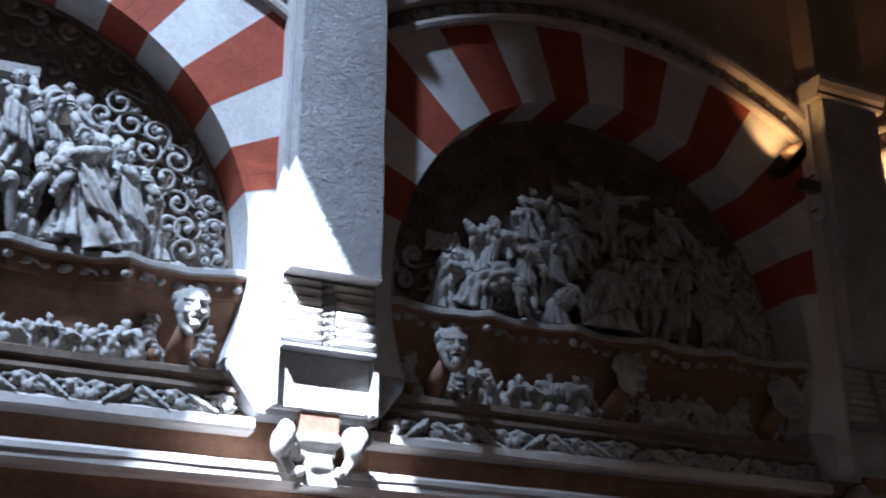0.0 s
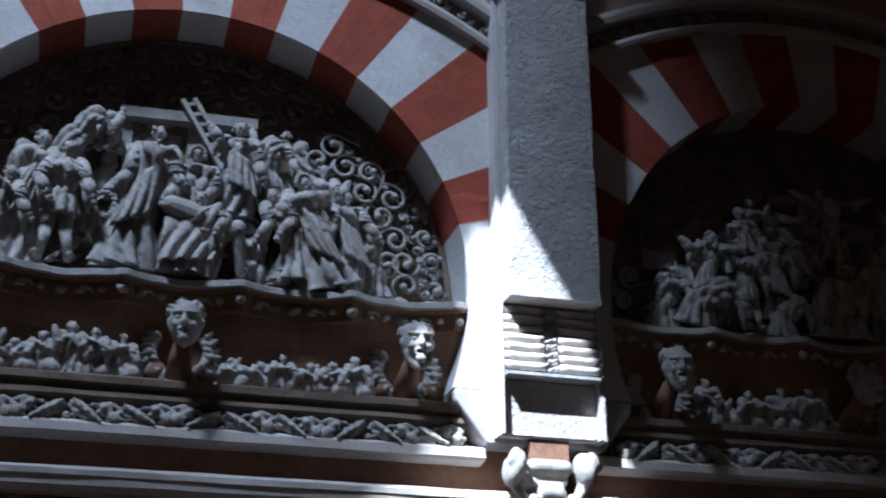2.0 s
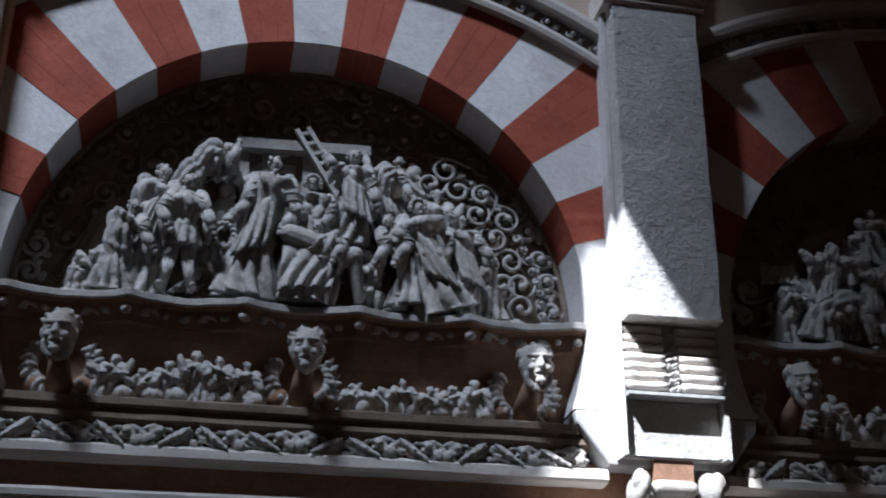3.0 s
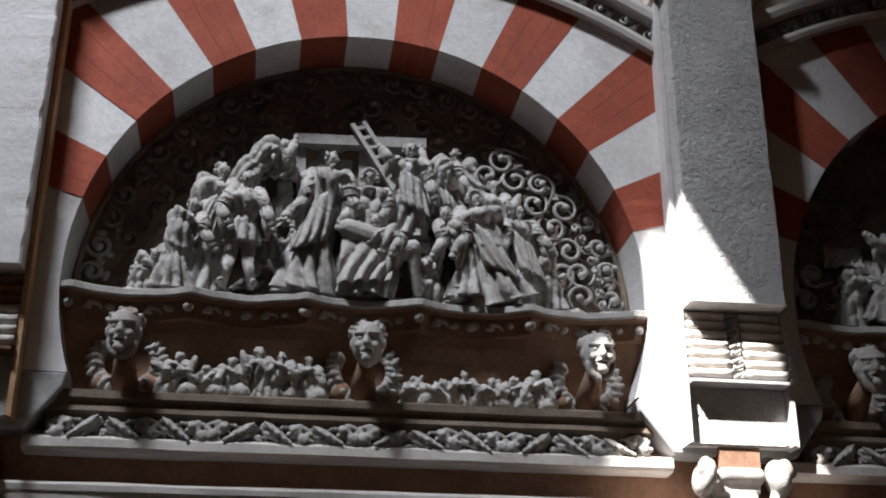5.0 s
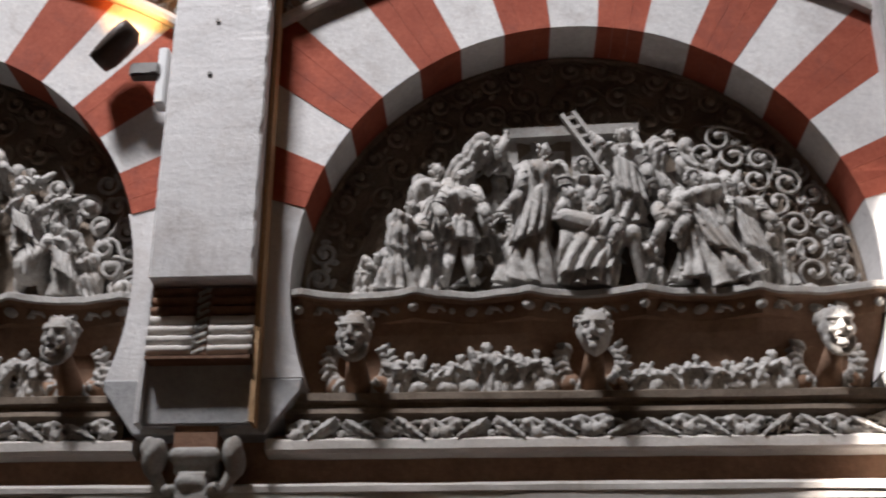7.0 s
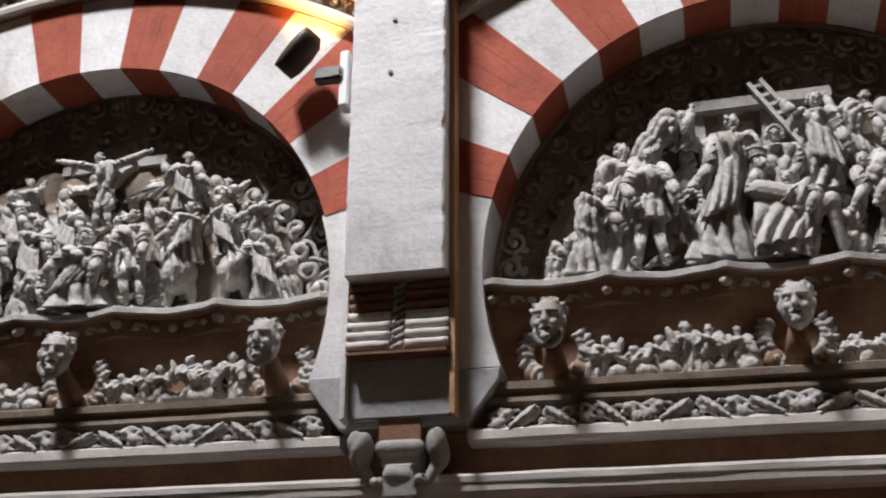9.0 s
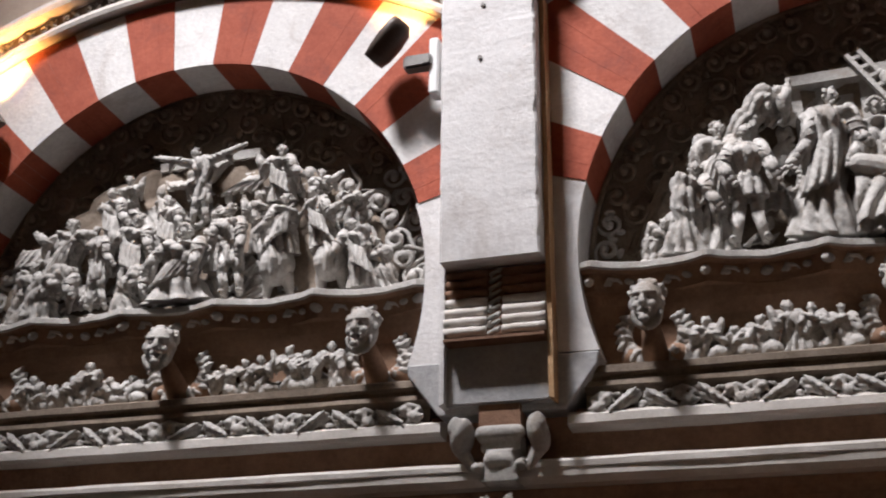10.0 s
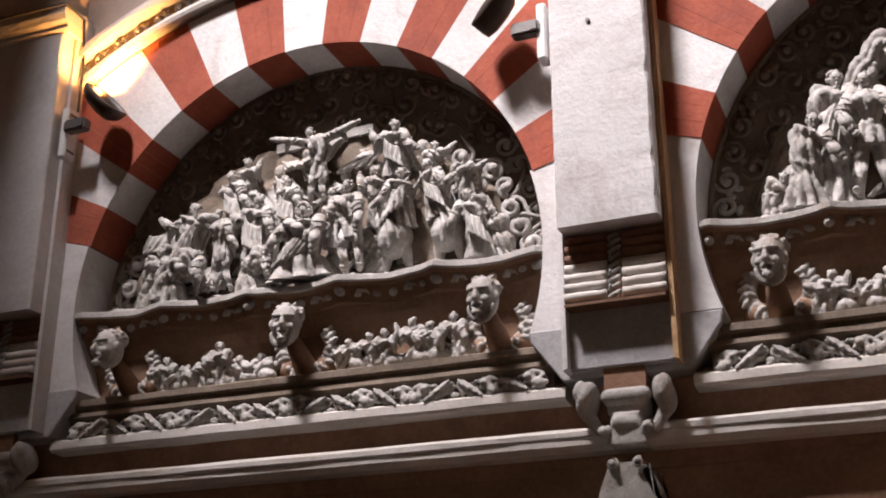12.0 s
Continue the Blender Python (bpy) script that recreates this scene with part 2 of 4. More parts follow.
# ---- the closed hall round the camera, unseen: keeps light out and bounces fill ----
def hall():
    bm = bmesh.new()
    box(bm, -14, 14, -10, 3.2, -0.2, 0)
    tagged(part("floor", bm, MARBLE), "worn brown marble floor of the hall", "floor", kind="structure")
    for name, b in (("wall_west", (-14.3, -14, -10, 3.2, 0, ROOF)), ("wall_east", (14, 14.3, -10, 3.2, 0, ROOF)), ("wall_back", (-14, 14, 3.2, 3.5, 0, ROOF))):
        bm = bmesh.new()
        box(bm, *b)
        tagged(part(name, bm, HALL_DARK), "plain warm plastered wall of the hall", "wall", kind="structure")
    # wall behind the camera; its opening is added to let in fill from the sky
    bm = bmesh.new()
    for b in ((-14, -2.0, 0, ROOF), (0.0, 14, 0, ROOF), (-2.0, 0.0, 0, 2.0), (-2.0, 0.0, 3.6, ROOF)):
        box(bm, b[0], b[1], -10.3, -10, b[2], b[3])
    tagged(part("wall_south", bm, HALL_DARK), "unseen plastered wall with an opening added for sky fill", "wall", kind="structure")
    for name, z, holes, text in (("ceiling", CEILING, (KEY_MASK, SUN_HOLE), "unseen plastered ceiling with openings cut to shape the light"), ("lantern_roof", ROOF, (SUN_MASK,), "unseen upper roof with an opening cut for the sun patch")):
        bm = bmesh.new()
        edges = []
        for loop in ([(-14, -10), (14, -10), (14, 3.2), (-14, 3.2)], *holes):
            vs = [bm.verts.new((x, y, z)) for x, y in loop]
            edges += [bm.edges.new((a, b)) for a, b in zip(vs, vs[1:] + vs[:1])]
        bmesh.ops.triangle_fill(bm, edges=edges, use_beauty=True)
        ob = tagged(part(name, bm, HALL_DARK), text, "ceiling", kind="structure")
        ob.modifiers.new("thick", "SOLIDIFY").thickness = 0.05


# outline of the sunlit patch on the plane of the pilasters, carried up to the roof along the sun's way
PATCH = [(1.02, 4.56), (1.15, 4.54), (1.29, 4.37), (1.43, 4.11), (1.59, 3.83), (1.74, 3.47), (1.95, 2.87), (2.0, 2.7), (0.25, 2.75), (0.44, 3.24), (0.735, 3.46), (0.87, 3.78), (0.935, 4.12), (0.955, 4.42)]


def up_sun(x, z, height):
    far = (height - z) / -SUN_WAY.z
    return (x - SUN_WAY.x * far, -0.2 - SUN_WAY.y * far)


# openings in the unseen ceiling and roof that give the sun patch its shape
SUN_HOLE = [up_sun(x, z, CEILING) for x, z in PATCH]
SUN_MASK = [up_sun(1.25 + 1.05 * (x - 1.25), 3.6 + 1.05 * (z - 3.6), ROOF) for x, z in PATCH]
# ceiling opening cut to fade the key lamp towards the outer bays
KEY_MASK = [(-4.82, -2.76), (-1.38, -2.76), (-0.93, -2.31), (-0.47, -1.91), (-0.24, -1.7), (-4.68, -1.7)]
hall()

# ---- arches ----
def arch_profile_band(bm, r0, r1, y0, y1, a0, a1, n=40):
    """A band of the archivolt between two radii, as one solid."""
    rings = []
    for k in range(n + 1):
        a = a0 + (a1 - a0) * k / n
        c, s = math.cos(a), math.sin(a)
        rings.append([bm.verts.new((r * c, y, ZA + r * s)) for r, y in ((r0, y1), (r0, y0), ((r0 + r1) / 2, y0 - 0.006), (r1, y0), (r1, y1))])
    for p, q in zip(rings, rings[1:]):
        for j in range(5):
            bm.faces.new((p[j], p[(j + 1) % 5], q[(j + 1) % 5], q[j]))
    bm.faces.new(rings[0])
    bm.faces.new(rings[-1][::-1])


def spiral(bm, cx, cy, cz, r, thick, turns=1.35, start=0.0, hand=1, tail=0.0):
    """A carved scroll: a spiral rib that swells towards its eye."""
    pts, rad = [], []
    n = 22
    for k in range(n + 1):
        u = k / n
        a = start + hand * u * turns * 6.2832
        rr = r * (1 - 0.78 * u)
        pts.append((cx + rr * math.cos(a), cy - 0.02 * u, cz + rr * math.sin(a)))
        rad.append(thick * (0.7 + 0.45 * u))
    tube(bm, pts, rad, 6)
    ball(bm, pts[-1], (thick * 1.6,) * 3, u=8, v=6)
    if tail:
        a = start
        limb(bm, pts[0], (cx + (r + tail) * math.cos(a - hand * 0.7), cy, cz + (r + tail) * math.sin(a - hand * 0.7)), thick * 0.7, thick * 0.3)


def arch(x, sag_x=0.0, sag_z=0.0):
    """A striped horseshoe arch with its jambs, imposts and carved archivolt."""
    top = thing("horseshoe_arch", (x, 0, 0), "horseshoe arch of painted red and whitewashed voussoirs", "arch", "arches of the arcade", "structure")
    sag = Matrix.Translation((sag_x, 0, sag_z))
    bm = bmesh.new()
    for k in range(-7, 8):
        mid = radians(90) + k * STEP
        wedge(bm, mid - STEP / 2 + 0.0005, mid + STEP / 2 - 0.0005, 0.0025, 0.272, r_in=R + 0.003)
    part("mortar", bm, MORTAR, top, "pale mortar bed").matrix_local = sag
    rnd = random.Random(int(x * 100))
    for k in range(-7, 8):
        mid = radians(90) + k * STEP
        proud = rnd.uniform(-0.004, 0.0)
        bm = bmesh.new()
        if k % 2 == 0:
            wedge(bm, mid - STEP / 2, mid + STEP / 2, proud, 0.28)
            part("voussoir", bm, WHITE_VOUSSOIR, top, "whitewashed voussoir").matrix_local = sag
        else:
            third = STEP / 3
            for j in range(3):
                a = mid - STEP / 2 + j * third
                wedge(bm, a + 0.0004 * (j > 0), a + third - 0.0004 * (j < 2), proud - 0.002 + rnd.uniform(0, 0.001), 0.28, r_in=R - 0.001)
            part("voussoir", bm, RED_VOUSSOIR, top, "red painted brick voussoir with thin pale joints").matrix_local = sag
    # jambs that follow the circle in below its centre
    low = math.asin((3.388 - ZC) / R)
    for side in (1, -1):
        bm = bmesh.new()
        angles = [low + (radians(15.9) - low) * k / 12 for k in range(13)]
        poly = [(side * R * math.cos(a), ZC + R * math.sin(a)) for a in angles]
        z_top = ZC + EDGE * math.tan(radians(15.9))
        strip(bm, poly, [(side * EDGE, 3.388 + (z_top - 3.388) * k / 12) for k in range(13)], 0.0, 0.29)
        strip(bm, [(side * (EDGE + 0.001), 3.388), (side * (EDGE + 0.001), 5.2)], [(side * 1.645, 3.388), (side * 1.645, 5.2)], 0.0, 0.29)
        part("jamb", bm, PLASTER, top, "whitewashed jamb, cracked near its foot").matrix_local = Matrix.Translation((0, 0, sag_z))
        bm = bmesh.new()
        prism(bm, [(side * 1.222, 3.383), (side * 1.228, 3.33), (side * 1.37, 3.14), (side * 1.64, 3.14), (side * 1.64, 3.383)], -0.006, 0.34)
        bmesh.ops.bevel(bm, geom=bm.edges[:], offset=0.006, segments=1, affect="EDGES")
        part("impost", bm, GREY, top, "grey stone impost with a slanting foot")
    # archivolt: two fillets with a hollow between them, and carved scrolls in it
    a0 = math.acos(1.47 / 2.7)
    bm = bmesh.new()
    arch_profile_band(bm, RA, RA + 0.045, -0.05, 0.05, a0 - 0.02, math.pi - a0 + 0.02)
    part("fillet", bm, CORNICE, top, "narrow rounded stone fillet")
    bm = bmesh.new()
    arch_profile_band(bm, RA + 0.145, RA + 0.205, -0.075, 0.05, a0 - 0.02, math.pi - a0 + 0.02)
    part("fillet", bm, CORNICE, top, "broad rounded stone fillet")
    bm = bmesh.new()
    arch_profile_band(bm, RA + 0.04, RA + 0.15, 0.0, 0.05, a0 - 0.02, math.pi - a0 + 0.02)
    hollow = part("hollow", bm, SOOTY_SHADED, top)
    n = 22
    for k in range(n):
        a = a0 + (math.pi - 2 * a0) * (k + 0.5) / n
        ob = new("scroll_leaf", leaf_mesh)
        ob.parent = hollow
        rr = RA + 0.095
        ob.matrix_local = Matrix.Translation((rr * math.cos(a), -0.012, ZA + rr * math.sin(a))) @ Euler((0, math.pi / 2 - a, 0)).to_matrix().to_4x4() @ Matrix.Diagonal((1, 1, 1 if k % 2 else -1, 1))
    # spandrel wall above the archivolt
    bm = bmesh.new()
    ang = [a0 + (math.pi - 2 * a0) * k / 30 for k in range(31)]
    poly = [((RA + 0.1) * math.cos(a), ZA + (RA + 0.1) * math.sin(a)) for a in ang]
    poly = [(1.65, poly[0][1])] + poly + [(-1.65, poly[-1][1])]
    strip(bm, poly, [(px, 7.2) for px, _ in poly], 0.02, 0.45)
    part("spandrel", bm, HALL, top, "plain plastered spandrel")
    return top


bm = bmesh.new()
spiral(bm, -0.018, 0, 0.0, 0.034, 0.008, 1.1, 0.3, 1, 0.03)
limb(bm, (0.015, 0, -0.03), (0.055, 0, 0.03), 0.011, 0.006)
limb(bm, (0.02, 0, 0.03), (0.055, 0, -0.025), 0.009, 0.005)
ball(bm, (0.04, -0.006, 0.0), (0.013, 0.013, 0.013))
leaf_ob = part("scroll_leaf", bm, STONE, None, smooth=True)
leaf_mesh = leaf_ob.data
bpy.data.objects.remove(leaf_ob)
for k, bay in enumerate(BAYS):
    arch(bay, *((0.015, -0.018) if k == 1 else (0.0, 0.0)))


# ---- pilasters ----
def pilaster(x, shaft_material, label, seed):
    top = thing("pilaster", (x, -0.1, 3.1), label, "pilaster", "pilasters of the arcade")
    top["kind"] = "structure"
    rnd = random.Random(seed)

    def add(name, bm, material, text="", smooth=False, under=None):
        bmesh.ops.translate(bm, verts=bm.verts, vec=(0, 0.1, -3.1))
        return part(name, bm, material, under or top, text, smooth)

    # shaft, with worn and chipped edges
    bm = bmesh.new()
    rows = 60
    rings = []
    for k in range(rows + 1):
        z = 3.78 + (5.43 - 3.78) * k / rows
        wl, wr = ((0.022 if seed == 3 and i else 0.009) * max(0.0, noise.noise((seed * 3.3 + i * 7, z * 9, 0.2))) + 0.004 * noise.noise((seed, i, z * 40)) for i in (0, 5))
        c = 0.008
        rings.append([bm.verts.new(v + Vector((0, 0, 0.006 * noise.noise((j * 2.2, seed, 1)) if k in (0,) else 0))) for j, v in enumerate((
            Vector((-0.225, 0.02, z)), Vector((-0.225 + wl * 0.4, -0.2 + c + wl, z)), Vector((-0.225 + c + wl, -0.2 + wl * 0.3, z)),
            Vector((0, -0.2 + 0.003 * noise.noise((seed, z * 3, 4)), z)),
            Vector((0.225 - c - wr, -0.2 + wr * 0.3, z)), Vector((0.225 - wr * 0.4, -0.2 + c + wr, z)), Vector((0.225, 0.02, z))))])
    for a, b in zip(rings, rings[1:]):
        for j in range(7):
            bm.faces.new((a[j], a[(j + 1) % 7], b[(j + 1) % 7], b[j]))
    bm.faces.new(rings[0][::-1])
    bm.faces.new(rings[-1])
    add("shaft", bm, shaft_material)
    # side strips
    for side, mat, text in ((1, *((PITTED, "narrow pitted stone edge") if shaft_material is PITTED else (OCHRE, "narrow ochre stone edge") if seed == 3 else (PLASTER, "narrow whitewashed edge"))), (-1, PLASTER, "narrow whitewashed edge")):
        bm = bmesh.new()
        prof = [(side * 0.228, 3.17), (side * 0.25, 3.16), (side * 0.25, 5.6), (side * 0.228, 5.6)]
        prism(bm, prof, -0.105, 0.01)
        add("side_strip", bm, mat, text)
    # cap moulding and the narrower shaft above
    bm = bmesh.new()
    moulding(bm, [(0.02, 5.43), (-0.2, 5.43), (-0.215, 5.445), (-0.215, 5.465), (-0.235, 5.49), (-0.25, 5.53), (-0.25, 5.56), (0.02, 5.56)], -0.265, 0.265, 6, 0.002)
    add("cap", bm, CORNICE, "moulded stone cap")
    bm = bmesh.new()
    box(bm, -0.2, 0.2, -0.16, 0.02, 5.56, 7.2)
    add("upper_shaft", bm, HALL)
    # corbel of stacked rolls that steps back to the plinth
    bm = bmesh.new()
    prism_yz = [(-0.060, 3.785), (0.03, 3.785), (0.03, 3.43), (-0.142, 3.43), (-0.142, 3.442), (-0.108, 3.455)]
    moulding(bm, prism_yz, -0.222, 0.222)
    corbel = add("corbel_body", bm, GREY if shaft_material is PITTED else BROWN, "stone corbel body")
    count = 7
    for k in range(count):
        u = (k + 0.5) / count
        y, z = -0.068 - 0.052 * u, 3.778 - 0.325 * u
        for side in (1, -1):
            bm = bmesh.new()
            pts = [(side * (0.036 + 0.188 * j / 6), y + 0.003 * noise.noise((seed, k, j * 0.7)), z + 0.004 * noise.noise((seed + 3, k, j * 0.6))) for j in range(7)]
            tube(bm, pts, [0.0205 + 0.0025 * rnd.random() for _ in pts], 10)
            # top three rolls in brown stone, partly for the shaft's shadow on them
            add("roll", bm, CORNICE if k > 2 or shaft_material is PITTED else BROWN, "", True, corbel)
    bm = bmesh.new()
    for k in range(9):
        u = (k + 0.4) / 9
        y, z = -0.078 - 0.052 * u, 3.772 - 0.325 * u
        limb(bm, (-0.022, y + 0.006, z - 0.010), (0.022, y + 0.004, z + 0.012), 0.0105, 0.008, 6)
        ball(bm, (0.018 * (-1) ** k, y - 0.004, z), (0.008, 0.009, 0.012), u=6, v=5)
    add("braid", bm, STONE, "carved braid between the rolls", True, corbel)
    # plinth block
    bm = bmesh.new()
    prism(bm, [(-0.238, 3.168), (-0.232, 3.43), (0.232, 3.43), (0.238, 3.168)], -0.055, 0.1)
    bmesh.ops.bevel(bm, geom=bm.edges[:], offset=0.008, segments=2, affect="EDGES")
    add("plinth", bm, PITTED if shaft_material is PITTED else GREY, "stone block under the rolls")
    # bracket: two side scrolls, a middle roll and a foot
    bm = bmesh.new()
    box(bm, -0.09, 0.09, -0.04, 0.12, 3.06, 3.17)
    add("neck", bm, BROWN)
    for side in (1, -1):
        bm = bmesh.new()
        ball(bm, (side * 0.165, -0.03, 3.035), (0.046, 0.10, 0.085), (0, side * -12, 0), 14, 9)
        ball(bm, (side * 0.185, -0.09, 3.07), (0.026, 0.035, 0.045), (0, side * -20, 0), 10, 7)
        limb(bm, (side * 0.17, -0.02, 2.98), (side * 0.12, -0.03, 2.90), 0.034, 0.022)
        spiral(bm, side * 0.095, -0.06, 2.895, 0.030, 0.010, 1.2, 1.0, side)
        carved(add("volute", bm, STONE, "worn stone volute", True), 0.008, 3)
    bm = bmesh.new()
    limb(bm, (-0.075, -0.03, 3.045), (0.075, -0.03, 3.045), 0.036, 0.036, 12)
    box(bm, -0.085, 0.085, -0.035, 0.1, 2.97, 3.05)
    limb(bm, (-0.035, -0.05, 2.93), (0.035, -0.04, 2.925), 0.034, 0.034, 10)
    prism(bm, [(-0.055, 2.97), (0.055, 2.97), (0.03, 2.86), (0.09, 2.83), (-0.09, 2.83), (-0.03, 2.86)], -0.06, 0.1)
    carved(add("cushion", bm, STONE, "rounded stone cushion", True), 0.008, 2)
    # top of the capital below
    bm = bmesh.new()
    prism(bm, [(-0.075, 2.755), (0.075, 2.755), (0.13, 2.62), (0.14, 2.5), (-0.14, 2.5), (-0.13, 2.62)], -0.10, 0.1)
    bmesh.ops.bevel(bm, geom=bm.edges[:], offset=0.02, segments=2, affect="EDGES")
    for side in (1, -1):
        spiral(bm, side * 0.055, -0.10, 2.745, 0.024, 0.009, 1.2, 1.2, side)
    add("capital", bm, STONE, "pale carved capital")
    return top


for k, (px, mat, text) in enumerate((
        (PIERS[0], PLASTER, "pilaster of whitewashed plaster on a rolled corbel"),
        (PIERS[1], PLASTER, "whitewashed pilaster with a moulded cap beside a floodlight"),
        (PIERS[2], PLASTER, "whitewashed pilaster with a cracked ochre edge and rolled corbel"),
        (PIERS[3], PITTED, "pitted pale stone pilaster struck by a patch of sun"),
        (PIERS[4], PITTED, "dim stone pilaster with a moulded cap"),
        (PIERS[5], PITTED, "dim stone pilaster at the end of the arcade"))):
    pilaster(px, mat, text, k + 1)


for hx, hz in ((-1.806, 4.784), (-1.79, 5.07)):
    bm = bmesh.new()
    bmesh.ops.create_cone(bm, cap_ends=True, segments=12, radius1=0.013, radius2=0.009, depth=0.012, matrix=Matrix.Translation((hx, -0.203, hz)) @ Euler((radians(90), 0, 0)).to_matrix().to_4x4())
    tagged(part("bolt_plug", bm, STEEL), "small dark plug in the whitewashed pilaster", "plug", "plugs in the pilaster")


# ---- cornices and the wall below ----
def cornices():
    for x in BAYS:
        bm = bmesh.new()
        moulding(bm, [(0.30, 3.142), (0.09, 3.142), (0.045, 3.134), (0.022, 3.118), (0.018, 3.080), (0.035, 3.068), (0.09, 3.064), (0.30, 3.064)], x - 1.37, x + 1.37, 60, 0.004)
        tagged(part("upper_cornice", bm, CORNICE), "pale worn stone cornice", "cornice", kind="structure")
    # hollow in dark brown, so the cornice's shade is partly in the colour
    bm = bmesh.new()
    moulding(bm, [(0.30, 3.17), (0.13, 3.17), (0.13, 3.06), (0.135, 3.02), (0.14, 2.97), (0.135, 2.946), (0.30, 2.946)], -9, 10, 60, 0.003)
    tagged(part("cornice_hollow", bm, BROWN), "brown hollow under the cornice, shade put into its colour", "cornice", kind="structure")
    bm = bmesh.new()
    moulding(bm, [(0.30, 2.945), (0.07, 2.945), (0.04, 2.941), (0.024, 2.926), (0.024, 2.903), (0.032, 2.899), (0.034, 2.866), (0.06, 2.839), (0.11, 2.836), (0.30, 2.836)], -9, 10, 190, 0.004)
    tagged(part("lower_cornice", bm, CORNICE), "pale stone string course in two fillets", "cornice", kind="structure")
    # same brown here, for the shade under the string course
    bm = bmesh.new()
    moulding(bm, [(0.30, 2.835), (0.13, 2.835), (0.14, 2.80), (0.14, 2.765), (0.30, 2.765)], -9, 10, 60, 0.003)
    tagged(part("lower_hollow", bm, BROWN), "brown hollow under the string course, shade put into its colour", "cornice", kind="structure")
    # wall below with round arches
    for x in BAYS:
        bm = bmesh.new()
        ang = [math.pi * k / 36 for k in range(37)]
        poly = [(1.3 * math.cos(a), 1.3 + 1.3 * math.sin(a)) for a in ang]
        poly = [(1.65, 0), (1.301, 0)] + poly + [(-1.301, 0), (-1.65, 0)]
        strip(bm, poly, [(px, 2.764) for px, _ in poly], 0.15, 0.45)
        bmesh.ops.translate(bm, verts=bm.verts, vec=(x, 0, 0))
        w = tagged(part("wall_north", bm, BROWN), "brown stone wall with a round arch below the cornice", "wall", kind="structure")
        bm = bmesh.new()
        outer = [(1.38 * math.cos(a), 1.3 + 1.38 * math.sin(a)) for a in ang]
        inner = [(1.3 * math.cos(a), 1.3 + 1.3 * math.sin(a)) for a in ang]
        strip(bm, outer, inner, 0.12, 0.17)
        bmesh.ops.translate(bm, verts=bm.verts, vec=(x, 0, 0))
        part("archivolt", bm, CORNICE, w, "pale stone archivolt")
    bm = bmesh.new()
    box(bm, -14, 14, 0.46, 0.6, 2.76, ROOF)
    box(bm, -14, 14, 0.02, 0.46, 7.2, ROOF)
    box(bm, -14, BAYS[0] - 1.65, 0.0, 0.46, 0, 7.2)
    box(bm, BAYS[-1] + 1.65, 14, 0.0, 0.46, 0, 7.2)
    tagged(part("wall_core", bm, HALL), "plain plastered wall behind the arcade", "wall", kind="structure")


cornices()


# ---- carved lunettes ----
def drape(bm, line_top, line_low, y, seed, swell=0.02, n=40, rows=18):
    """A hanging cloth between two lines of (x, z), with deep uneven folds, as a thin solid."""
    rnd = random.Random(seed)
    ph, waves = rnd.uniform(0, 6), rnd.uniform(3.0, 5.0)
    (ax, az), (bx, bz) = line_top
    (cx, cz), (dx, dz) = line_low
    grids = []
    for off in (0.0, 0.014):
        grid = []
        for i in range(rows + 1):
            v = i / rows
            row = []
            for j in range(n + 1):
                u = j / n
                x = (ax + (bx - ax) * u) * (1 - v) + (cx + (dx - cx) * u) * v
                z = (az + (bz - az) * u) * (1 - v) + (cz + (dz - cz) * u) * v
                z -= 0.03 * math.sin(math.pi * u) * (1 - v)
                fold = abs(math.sin(waves * math.pi * (u + 0.12 * math.sin(3 * v + ph)) + ph))
                row.append(bm.verts.new((x, y - swell * (0.3 + 1.2 * v) * fold - 0.03 * math.sin(math.pi * u) + off, z)))
            grid.append(row)
        grids.append(grid)
    for g in grids:
        for p, q in zip(g, g[1:]):
            for j in range(n):
                bm.faces.new((p[j], p[j + 1], q[j + 1], q[j]))
    f, g = grids
    rim = [(0, j) for j in range(n)] + [(i, n) for i in range(rows)] + [(rows, j) for j in range(n, 0, -1)] + [(i, 0) for i in range(rows, 0, -1)]
    for (i, j), (k, l) in zip(rim, rim[1:] + rim[:1]):
        bm.faces.new((f[i][j], f[k][l], g[k][l], g[i][j]))


